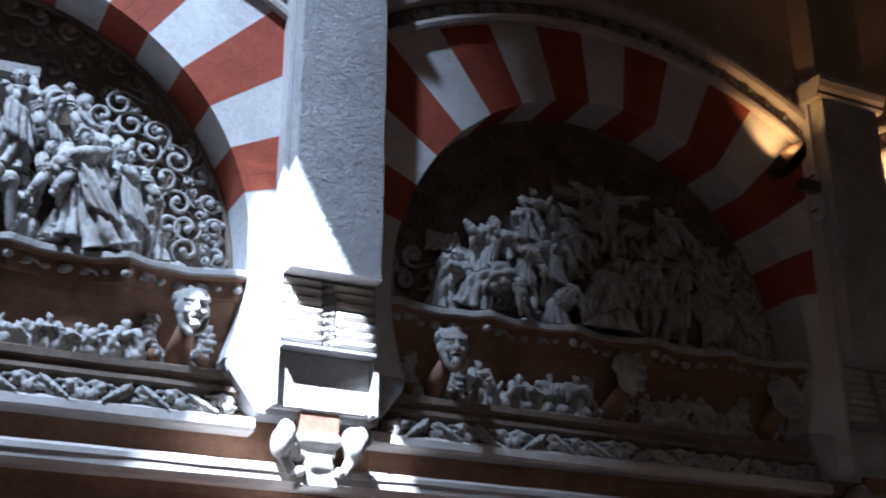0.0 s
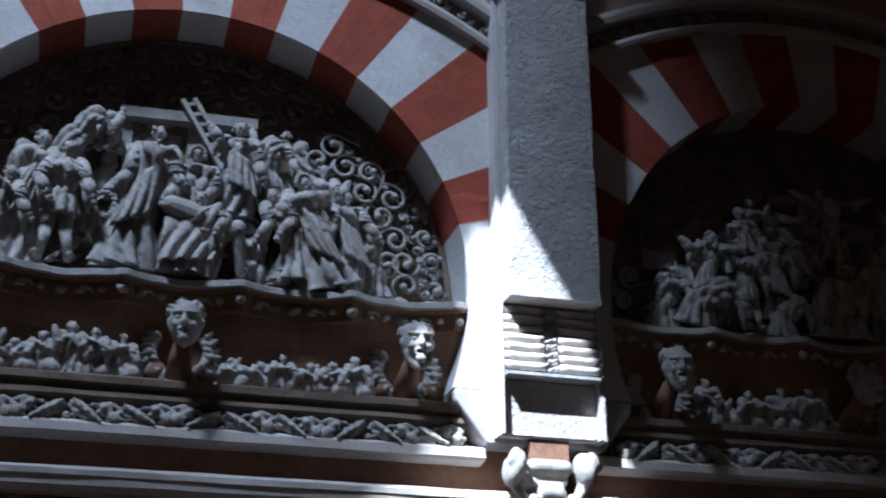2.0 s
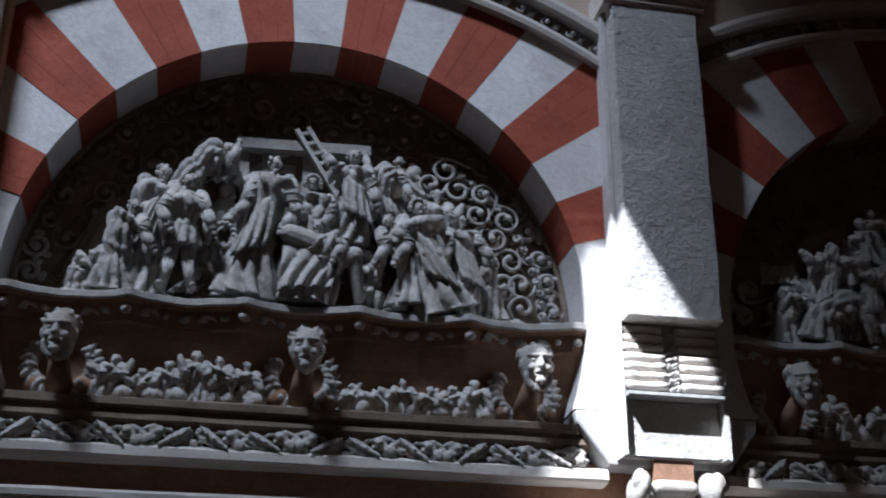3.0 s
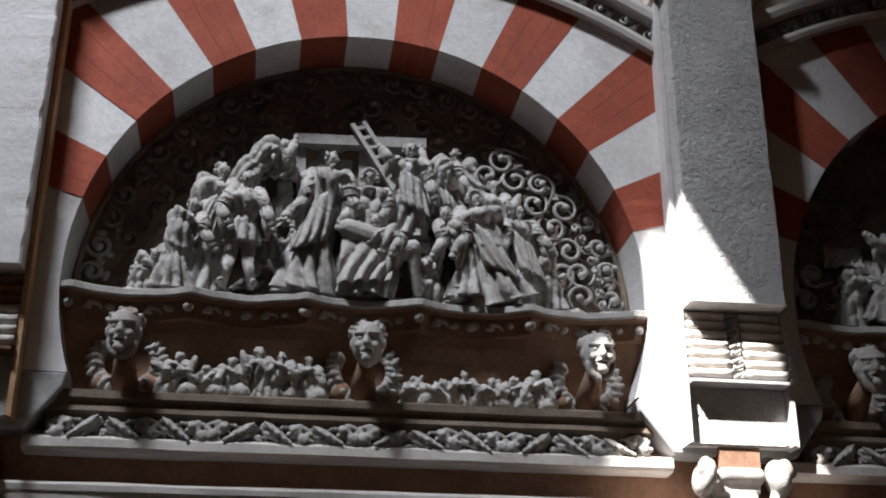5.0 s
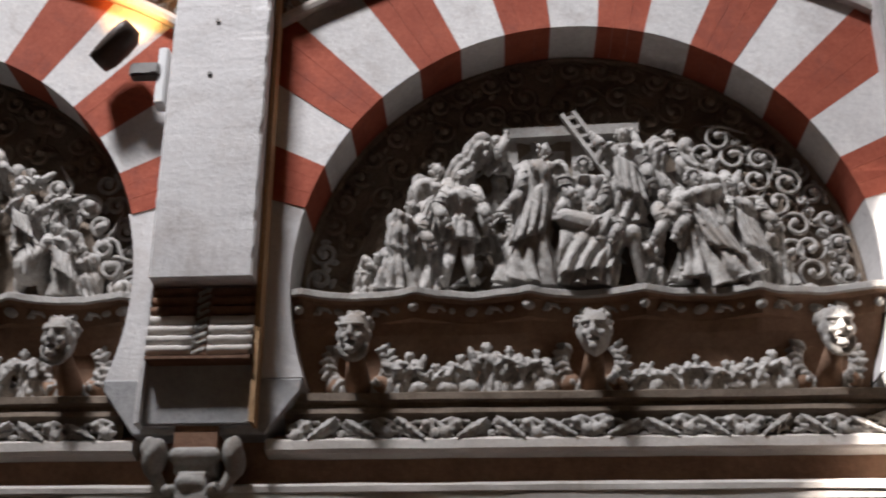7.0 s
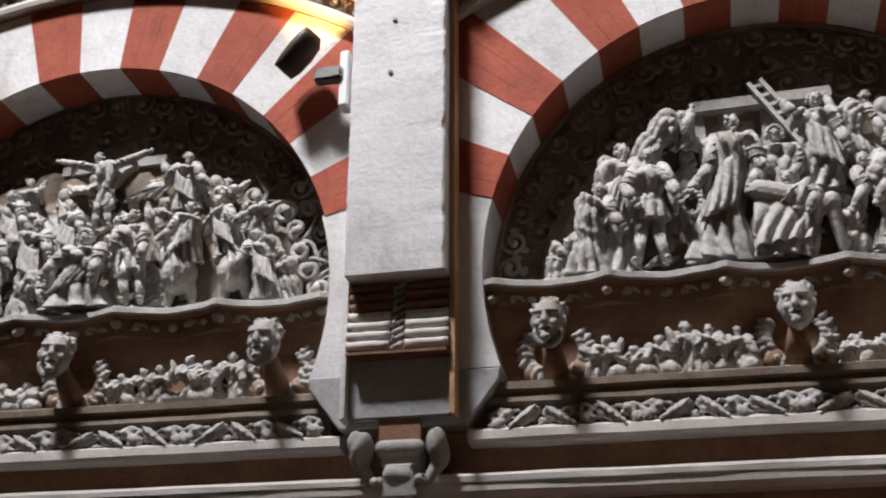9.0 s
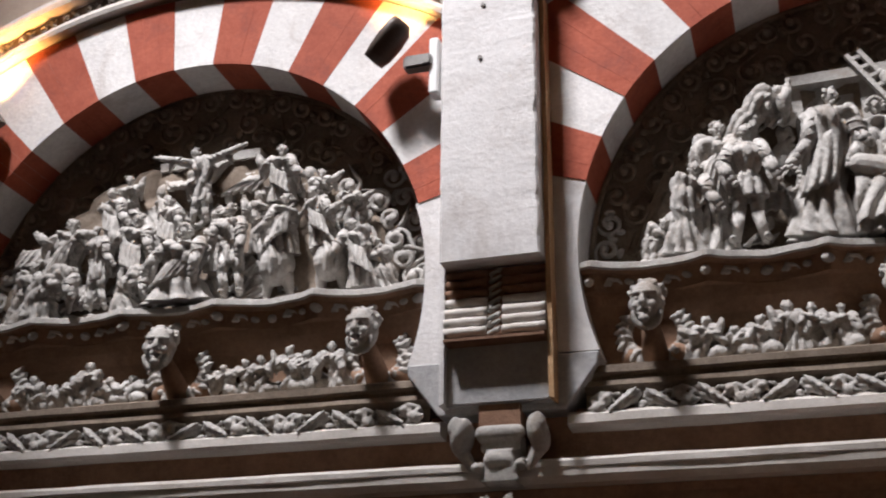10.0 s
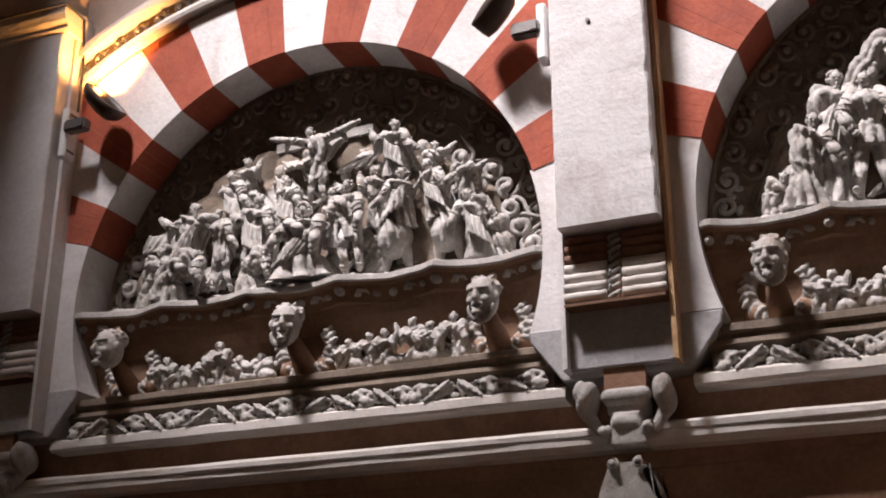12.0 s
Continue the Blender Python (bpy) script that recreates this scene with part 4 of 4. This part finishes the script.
            limb(bm, (lx - 0.05, 0.14, 3.36), (lx + 0.03, 0.12, 3.42 + rnd.uniform(0, 0.06)), 0.02, 0.012)
            for _ in range(7):
                ball(bm, (lx + rnd.uniform(-0.08, 0.08), 0.17, 3.335 + rnd.uniform(0, 0.1)), (rnd.uniform(0.015, 0.04), 0.025, rnd.uniform(0.012, 0.025)), (0, rnd.uniform(0, 180), 0), 8, 5)
            chiselled(carved(part("small_figure", bm, CARVED, top, "small plain carved form", True), 0.005, 0), 0.006, 0.006)
    for k in range(12):
        ob = new("leaf_motif", motif_mesh)
        ob.parent = top
        ob.matrix_local = Matrix.Translation((-1.16 + 2.32 * k / 11, 0.065, 3.166)) @ Euler((0, radians((k * 37) % 15 - 7), 0)).to_matrix().to_4x4() @ Matrix.Diagonal((1.0 if k % 3 else -1.0, 1.0, 0.97, 1))
        chiselled(carved(ob, 0.0045, 0), 0.0, 0.009)
    return top


def carve(parent, name, builder, label="", voxel=0.006, folds=0.010, rough=0.005):
    bm = bmesh.new()
    builder(bm)
    ob = part(name, bm, CARVED if name == "carved_figure" else STONE, parent, label, True)
    if name in ("carved_crowd", "rocky_ground", "carved_drapery"):
        ob["kind"] = "stuff"
    if name == "carved_figure":
        return chiselled(ob, 0.0, 0.007)
    chiselled(carved(ob, voxel, 0), folds, rough)
    return ob


SCROLLS_A = [(.60, 4.54), (.74, 4.52), (.83, 4.40), (.92, 4.28), (.99, 4.16), (.95, 4.04), (1.05, 3.93), (.86, 4.50), (1.04, 4.05), (.68, 4.62), (.97, 4.38)]
SCROLLS_B = [(1.05, 4.22), (1.13, 4.0), (.98, 4.32), (.90, 4.25), (-1.13, 3.98), (-.95, 4.02), (-1.08, 4.12), (1.08, 4.1), (.82, 4.42), (1.18, 3.9)]


def ground_of(bm, rnd):
    for k in range(34):
        lx = -1.16 + 2.32 * k / 33
        ball(bm, (lx, 0.20 + scallop(lx) * 0.4, 3.80 + rnd.uniform(0, 0.02)), (0.06, 0.10, 0.035 + 0.02 * rnd.random()), (0, rnd.uniform(-15, 15), rnd.uniform(-40, 40)), 8, 6)


def crowd(bm, rnd, spots):
    for sx, sz in spots:
        ball(bm, (sx, 0.25, sz), (0.042, 0.045, 0.052), (0, rnd.uniform(-20, 20), 0), 10, 7)
        ball(bm, (sx + rnd.uniform(-0.03, 0.03), 0.275, sz - 0.10), (0.07, 0.05, 0.085), (0, rnd.uniform(-25, 25), 0), 10, 7)
        for _ in range(2):
            limb(bm, (sx + rnd.uniform(-0.05, 0.05), 0.24, sz - 0.06), (sx + rnd.uniform(-0.11, 0.11), 0.215, sz - rnd.uniform(-0.02, 0.14)), 0.022, 0.014)


def cloths(bm, rnd, count, half):
    """Loose folds of cloth and rock that fill the ground between the figures."""
    for k in range(count):
        cx = rnd.uniform(-half, half)
        high = 0.82 * math.sqrt(max(0.05, 1 - (cx / 1.12) ** 2))
        cz = 3.86 + rnd.uniform(0.02, high - 0.08)
        wx, wz, tilt = rnd.uniform(0.04, 0.09), rnd.uniform(0.08, 0.15), rnd.uniform(-0.08, 0.08)
        drape(bm, ((cx - wx + tilt, cz + wz / 2), (cx + wx + tilt, cz + wz / 2 + rnd.uniform(-0.04, 0.04))), ((cx - wx * 1.2 - tilt, cz - wz / 2), (cx + wx * 1.2 - tilt, cz - wz / 2)), rnd.uniform(0.20, 0.255), k * 13 + count, 0.03, 14, 9)
        if k % 2:
            ball(bm, (cx + tilt, 0.21, cz + wz / 2 + 0.02), (0.026, 0.028, 0.034), (0, rnd.uniform(-30, 30), 0), 9, 7)


def scene_a(top, rnd):
    def one(*pose_of, **more):
        carve(top, "carved_figure", lambda bm: figure(bm, *pose_of, **more), "plain robed figure in pale stone")

    one((-.97, 3.84), (-.98, 3.90), (-.96, 3.95), (-.93, 4.00), 0.20, 0.065, 1.2, 101)
    one((-.84, 3.84), (-.83, 3.97), (-.81, 4.12), (-.77, 4.22), 0.14, 0.080, 1.30, 102, arms=(((-.71, 4.08), (-.66, 4.00)),))
    one((-.72, 3.84), (-.73, 4.10), (-.70, 4.31), (-.66, 4.43), 0.20, 0.095, 1.10, 103, arms=(((-.60, 4.27), (-.60, 4.19)),), cloak=-1)
    one((-.55, 3.86), (-.55, 4.10), (-.55, 4.24), (-.54, 4.36), 0.12, 0.085, 1.35, 105, arms=(((-.45, 4.20), (-.41, 4.10)), ((-.65, 4.20), (-.60, 4.10))), legs=True)
    one((-.60, 4.34), (-.54, 4.46), (-.46, 4.55), (-.38, 4.59), 0.20, 0.075, 0.90, 104, arms=(((-.36, 4.50), (-.33, 4.62)),))
    one((-.25, 3.84), (-.22, 4.10), (-.18, 4.34), (-.16, 4.49), 0.13, 0.105, 1.40, 106, arms=(((-.06, 4.27), (-.02, 4.22)), ((-.28, 4.26), (-.34, 4.18))), cloak=-1)
    one((-.03, 3.84), (-.02, 4.06), (.02, 4.27), (.02, 4.42), 0.15, 0.105, 1.20, 108, arms=(((.10, 4.24), (.02, 4.15)), ((-.07, 4.23), (-.12, 4.14))), cloak=1, hood=True)
    one((.05, 3.84), (.09, 3.97), (.08, 4.08), (.05, 4.17), 0.09, 0.085, 1.00, 109, arms=(((.16, 4.08), (.12, 4.00)),))
    one((.19, 4.16), (.21, 4.32), (.21, 4.47), (.21, 4.58), 0.15, 0.085, 1.25, 110, arms=(((.12, 4.50), (.06, 4.57)), ((.30, 4.40), (.33, 4.30))), cloak=1)
    one((.41, 4.22), (.38, 4.36), (.36, 4.50), (.43, 4.60), 0.18, 0.060, 0.70, 112, arms=(((.29, 4.52), (.26, 4.62)), ((.46, 4.47), (.51, 4.37))), legs=True)
    one((.50, 3.86), (.49, 4.03), (.44, 4.15), (.37, 4.24), 0.11, 0.080, 1.40, 113, arms=(((.36, 4.10), (.30, 3.99)),))
    one((.66, 3.84), (.60, 4.02), (.54, 4.20), (.51, 4.33), 0.12, 0.105, 1.50, 114, arms=(((.46, 4.12), (.40, 4.02)),), cloak=1, hood=True)
    one((.66, 4.10), (.64, 4.22), (.61, 4.34), (.62, 4.44), 0.19, 0.080, 1.20, 115, arms=(((.53, 4.30), (.50, 4.40)), ((.70, 4.30), (.73, 4.38))), cloak=-1)
    one((.74, 3.84), (.76, 4.03), (.74, 4.18), (.73, 4.30), 0.16, 0.080, 1.20, 118, arms=(((.83, 4.16), (.89, 4.08)), ((.66, 4.14), (.62, 4.05))), cloak=1)
    one((.89, 3.84), (.87, 3.95), (.85, 4.04), (.82, 4.12), 0.17, 0.065, 1.20, 119, arms=(((.78, 4.00), (.72, 3.96)),))
    one((.31, 3.84), (.32, 3.93), (.31, 4.01), (.29, 4.10), 0.19, 0.070, 1.10, 120)

    def lap(bm):
        limb(bm, (0.10, 0.07, 4.02), (0.22, 0.03, 4.05), 0.05, 0.042, 10)
        limb(bm, (0.22, 0.03, 4.05), (0.25, 0.08, 3.86), 0.038, 0.024, 10)
        limb(bm, (-0.08, 0.05, 4.14), (0.08, 0.04, 4.09), 0.045, 0.05, 10)
        drape(bm, ((-0.10, 4.10), (0.16, 4.06)), ((-0.12, 3.86), (0.12, 3.88)), 0.06, 77, 0.035)

    carve(top, "carved_lap", lap, "draped knees of a seated figure", 0.005, 0.0, 0.004)

    def wreath(bm):
        for k in range(14):
            a = 6.2832 * k / 14
            ball(bm, (-.37 + 0.05 * math.cos(a), 0.15, 4.15 + 0.06 * math.sin(a)), (0.018, 0.016, 0.011), (0, -math.degrees(a) + 40, 0), 7, 5)

    carve(top, "carved_wreath", wreath, "small carved wreath held between the figures", 0.004, 0.0, 0.003)
    bm = bmesh.new()
    bmesh.ops.create_cone(bm, cap_ends=True, segments=16, radius1=0.036, radius2=0.030, depth=0.075, matrix=Matrix.Translation((.44, 0.10, 3.875)))
    for dz in (-0.025, 0.02):
        bmesh.ops.create_cone(bm, cap_ends=True, segments=16, radius1=0.039, radius2=0.038, depth=0.010, matrix=Matrix.Translation((.44, 0.10, 3.875 + dz)))
    part("carved_tub", bm, STONE, top, "small carved tub with hoops")
    for k in range(17):
        a = radians(4 + 3.2 * k)
        carve(top, "border_leaf", lambda bm: spiral(bm, 1.155 * math.cos(a), 0.235, 3.83 + 1.03 * math.sin(a), 0.030, 0.0075, 1.1, 1.7 * k, 1 if k % 2 else -1, 0.035), "", 0.005, 0.0, 0.006)
    for k, (sx, sz) in enumerate(SCROLLS_A):
        carve(top, "scroll", lambda bm: spiral(bm, sx, 0.225, sz, 0.078, 0.0125, 1.2, 0.8 * k, 1 if k % 2 else -1, 0.06), "carved leaf scroll", 0.006, 0.0, 0.004)
    bm = bmesh.new()
    bar(bm, (-.34, 4.665), (.30, 4.685), 0.052, 0.20, 0.30)
    bar(bm, (-.305, 4.64), (-.285, 4.33), 0.045, 0.235, 0.30)
    bar(bm, (-.20, 4.64), (-.19, 4.40), 0.03, 0.25, 0.30)
    part("cross_beam", bm, STONE, top, "carved wooden-looking beam")
    bm = bmesh.new()
    bar(bm, (-.065, 4.75), (.15, 4.40), 0.02, 0.17, 0.20)
    bar(bm, (-.01, 4.765), (.205, 4.42), 0.02, 0.17, 0.20)
    for k in range(7):
        u = (k + 0.5) / 7
        bar(bm, (-.065 + .215 * u, 4.75 - .35 * u), (-.01 + .215 * u, 4.765 - .345 * u), 0.016, 0.175, 0.195)
    part("ladder", bm, STONE, top, "carved ladder against the beam")
    bm = bmesh.new()
    prism(bm, [(-.27, 4.60), (-.05, 4.60), (-.06, 4.42), (-.28, 4.36)], 0.27, 0.30)
    prism(bm, [(-.02, 4.655), (.06, 4.655), (.05, 4.45), (-.02, 4.45)], 0.25, 0.30)
    part("banner", bm, STONE, top, "plain carved slab behind the figures")
    carve(top, "rocky_ground", lambda bm: ground_of(bm, rnd), "carved rocky ground")
    carve(top, "carved_drapery", lambda bm: cloths(bm, random.Random(71), 34, 0.85), "loose carved folds between the figures", 0.006, 0.008, 0.006)
    carve(top, "carved_crowd", lambda bm: crowd(bm, rnd, ((-.75, 4.3), (-.37, 4.42), (.14, 4.3), (.3, 4.45), (.58, 4.2), (-.9, 4.05), (.52, 4.6), (-.52, 4.5))), "carved crowd in the gaps")


def scene_b(top, rnd):
    def one(*pose_of, **more):
        carve(top, "carved_figure", lambda bm: figure(bm, *pose_of, **more), "plain robed figure in pale stone")

    one((.05, 4.28), (.06, 4.42), (.07, 4.55), (.01, 4.66), 0.15, 0.058, 0.60, 301, arms=(((-.08, 4.62), (-.20, 4.65)), ((.18, 4.62), (.31, 4.66))), legs=True)
    one((-.44, 4.18), (-.45, 4.32), (-.46, 4.41), (-.47, 4.50), 0.19, 0.072, 1.10, 302, arms=(((-.38, 4.36), (-.33, 4.30)),), cloak=1)
    one((-.37, 4.34), (-.39, 4.43), (-.39, 4.50), (-.39, 4.58), 0.21, 0.060, 1.00, 303, arms=(((-.32, 4.50), (-.29, 4.57)),))
    one((-.71, 3.96), (-.71, 4.12), (-.69, 4.23), (-.66, 4.33), 0.17, 0.082, 1.20, 304, arms=(((-.58, 4.26), (-.50, 4.25)), ((-.78, 4.23), (-.85, 4.29))), cloak=-1)
    one((-.80, 3.84), (-.77, 3.95), (-.69, 4.00), (-.60, 4.03), 0.11, 0.090, 1.20, 305, arms=(((-.58, 3.95), (-.54, 3.88)),))
    one((-.46, 3.86), (-.48, 4.04), (-.48, 4.17), (-.50, 4.27), 0.13, 0.060, 0.70, 306, arms=(((-.41, 4.12), (-.36, 4.06)),), legs=True)
    one((-.29, 3.95), (-.31, 4.10), (-.30, 4.22), (-.28, 4.32), 0.18, 0.080, 1.20, 307, arms=(((-.21, 4.20), (-.18, 4.12)), ((-.39, 4.20), (-.42, 4.28))), cloak=1)
    one((-.30, 3.84), (-.30, 3.91), (-.26, 3.97), (-.20, 4.01), 0.12, 0.070, 1.20, 308, arms=(((-.18, 3.93), (-.15, 3.87)),))
    one((-.94, 3.84), (-.93, 3.95), (-.91, 4.04), (-.87, 4.12), 0.18, 0.075, 1.10, 309, arms=(((-.82, 4.03), (-.79, 3.96)),))
    one((.00, 3.84), (.00, 3.97), (.03, 4.08), (.04, 4.18), 0.10, 0.115, 1.50, 310, arms=(((-.10, 4.05), (-.15, 3.97)), ((.12, 4.04), (.11, 3.94))), cloak=-1, hood=True)
    one((.28, 3.86), (.27, 4.05), (.26, 4.17), (.26, 4.29), 0.12, 0.075, 1.05, 312, arms=(((.18, 4.13), (.20, 4.22)), ((.34, 4.12), (.33, 4.03))), legs=True)
    one((.48, 4.36), (.48, 4.46), (.48, 4.54), (.49, 4.62), 0.18, 0.068, 1.10, 313, arms=(((.57, 4.50), (.63, 4.45)), ((.40, 4.52), (.37, 4.60))), cloak=1)
    one((.52, 4.06), (.53, 4.17), (.53, 4.25), (.54, 4.33), 0.15, 0.068, 1.10, 314, arms=(((.45, 4.20), (.40, 4.16)),), cloak=-1)
    one((.74, 4.08), (.72, 4.19), (.70, 4.27), (.68, 4.35), 0.15, 0.068, 1.10, 315, arms=(((.78, 4.22), (.84, 4.26)),), cloak=1)
    one((.67, 4.30), (.67, 4.37), (.68, 4.42), (.70, 4.48), 0.20, 0.055, 1.00, 316, arms=(((.76, 4.42), (.82, 4.46)),))
    one((.94, 3.84), (.94, 3.97), (.92, 4.07), (.89, 4.15), 0.15, 0.070, 1.10, 318, arms=(((.84, 4.04), (.80, 3.97)),), cloak=1)
    one((.86, 4.18), (.85, 4.25), (.84, 4.31), (.86, 4.38), 0.20, 0.055, 1.00, 319, arms=(((.92, 4.30), (.98, 4.33)),))
    one((1.05, 3.84), (1.05, 3.92), (1.03, 3.99), (1.00, 4.06), 0.18, 0.060, 1.10, 320)
    one((-.14, 4.14), (-.14, 4.25), (-.13, 4.34), (-.14, 4.42), 0.20, 0.065, 1.00, 321, arms=(((-.07, 4.32), (-.04, 4.26)),), cloak=1)
    one((.14, 4.02), (.15, 4.14), (.15, 4.22), (.13, 4.31), 0.20, 0.065, 1.00, 322)
    one((.38, 4.10), (.38, 4.22), (.37, 4.30), (.39, 4.39), 0.20, 0.065, 1.00, 323, arms=(((.31, 4.30), (.30, 4.38)),))
    for k, (sx, sz) in enumerate(SCROLLS_B):
        carve(top, "scroll", lambda bm: spiral(bm, sx, 0.235, sz, 0.066, 0.017, 1.25, 0.9 * k, 1 if k % 2 else -1, 0.06), "carved leaf scroll", 0.006, 0.0, 0.004)
    for hx in (0.49, 0.77):
        carve(top, "carved_horse", lambda bm: horse(bm, hx, 4.0), "plain carved hindquarters of a horse")
    bm = bmesh.new()
    bar(bm, (-.24, 4.655), (.33, 4.675), 0.05, 0.21, 0.30)
    part("cross_beam", bm, STONE, top, "carved beam of a cross")
    for cx in (-0.13, -0.04, 0.24, 0.32):
        bm = bmesh.new()
        limb(bm, (cx, 0.27, 4.30), (cx, 0.27, 4.54), 0.026, 0.022, 10)
        box(bm, cx - 0.034, cx + 0.034, 0.235, 0.30, 4.54, 4.575)
        part("colonnette", bm, STONE, top, "small carved column", True)
    carve(top, "rocky_ground", lambda bm: ground_of(bm, rnd), "carved rocky ground")
    carve(top, "carved_drapery", lambda bm: cloths(bm, random.Random(83), 46, 1.0), "loose carved folds between the figures", 0.006, 0.008, 0.006)
    carve(top, "carved_crowd", lambda bm: crowd(bm, rnd, ((-.5, 4.4), (-.22, 4.52), (-.3, 4.3), (.05, 4.4), (-.15, 4.3), (.36, 4.45), (.58, 4.42), (.38, 4.2), (-.7, 4.2), (.82, 4.25), (.6, 4.52), (.15, 4.25), (-.42, 4.1))), "carved crowd in the gaps")


lunette(BAYS[1], scene_b, 2, "carved stone lunette with robed figures, horses and heads below")
lunette(BAYS[2], scene_a, 1, "carved stone lunette with robed figures, a beam and ladder")
lunette(BAYS[3], scene_b, 4, "dim carved stone lunette crowded with figures above a frieze of heads")
for x in (BAYS[0], BAYS[4]):
    bm = bmesh.new()
    box(bm, x - 1.32, x + 1.32, 0.3, 0.4, 3.12, 5.2)
    tagged(part("blind_panel", bm, SOOTY_SHADED), "plain sooty stone panel in the end arch", "panel", kind="structure")


# ---- floodlights on the pilasters ----
def floodlight(x, side, watts):
    """A brown hooded floodlight on an arm, turned up at the archivolt, with its white gear box. side: the way it points from its pilaster."""
    top = thing("floodlight", (x, -0.1, 4.9), "brown hooded floodlight on the side of a pilaster", "floodlight", "floodlights of the arcade")
    s = side
    bm = bmesh.new()
    box(bm, min(0, s * 0.045), max(0, s * 0.045), -0.06, 0.03, -0.24, 0.06)
    bmesh.ops.bevel(bm, geom=bm.edges[:], offset=0.006, segments=2, affect="EDGES")
    gear = part("gear_box", bm, BOXWHITE, top, "white metal gear box")
    bm = bmesh.new()
    for dz in (-0.2, 0.02):
        box(bm, min(s * 0.04, s * 0.05), max(s * 0.04, s * 0.05), -0.045, 0.015, dz - 0.006, dz + 0.006)
    part("clip", bm, STEEL, gear)
    bm = bmesh.new()
    box(bm, min(s * 0.03, s * 0.17), max(s * 0.03, s * 0.17), -0.08, -0.01, -0.10, -0.03)
    bmesh.ops.bevel(bm, geom=bm.edges[:], offset=0.01, segments=2, affect="EDGES")
    part("arm", bm, STEEL, top, "grey steel arm")
    # hood: a rounded tray, open on its upper side
    bm = bmesh.new()
    sections = [(-0.10, 0.07), (-0.05, 0.085), (0.03, 0.09), (0.10, 0.085), (0.14, 0.06)]
    rings = []
    for u, r in sections:
        rings.append([bm.verts.new((u, r * math.cos(a), -r * 1.1 * math.sin(a) + 0.02)) for a in [math.pi * j / 10 for j in range(11)]])
    for a, b in zip(rings, rings[1:]):
        for j in range(10):
            bm.faces.new((a[j], a[j + 1], b[j + 1], b[j]))
    for rg in (rings[0], rings[-1]):
        bm.faces.new(rg)
    turn = Matrix.Translation((s * 0.27, -0.06, 0.06)) @ Euler((radians(12), 0, 0)).to_matrix().to_4x4() @ Euler((0, radians(s * 48), 0)).to_matrix().to_4x4()
    bmesh.ops.transform(bm, matrix=turn, verts=bm.verts)
    hood = part("hood", bm, HOUSING, top, "dark brown rounded hood", True)
    thick = hood.modifiers.new("thick", "SOLIDIFY")
    thick.thickness = 0.006
    lamp = new("floodlight_lamp", bpy.data.lights.new("floodlight_lamp", "SPOT"))
    lamp.data.energy, lamp.data.color = watts, (1.0, 0.46, 0.12)
    lamp.data.spot_size, lamp.data.spot_blend, lamp.data.shadow_soft_size = radians(115), 0.6, 0.03
    place = Vector((x + s * 0.255, -0.165, 5.02))
    lamp.matrix_world = look(place, place + Vector((-s * 0.25, 0.22, 0.75)))
    return top


floodlight(PIERS[2] - 0.252, -1, 3.2)
floodlight(PIERS[1] + 0.252, 1, 9.5)
floodlight(PIERS[4] - 0.252, -1, 1.0)
floodlight(PIERS[4] + 0.252, 1, 1.5)

# cables along the cap of the pilaster by the floodlight
for x, s in ((PIERS[1], 1),):
    bm = bmesh.new()
    tube(bm, [(x - 0.3, -0.262, 5.575), (x + 0.1, -0.262, 5.57), (x + 0.272, -0.255, 5.575), (x + 0.28, -0.1, 5.55), (x + 0.275, -0.06, 5.3), (x + 0.275, -0.06, 4.98)], [0.008] * 6, 6)
    tagged(part("cable", bm, CABLE), "dark cable along the pilaster cap down to the floodlight", "cable")
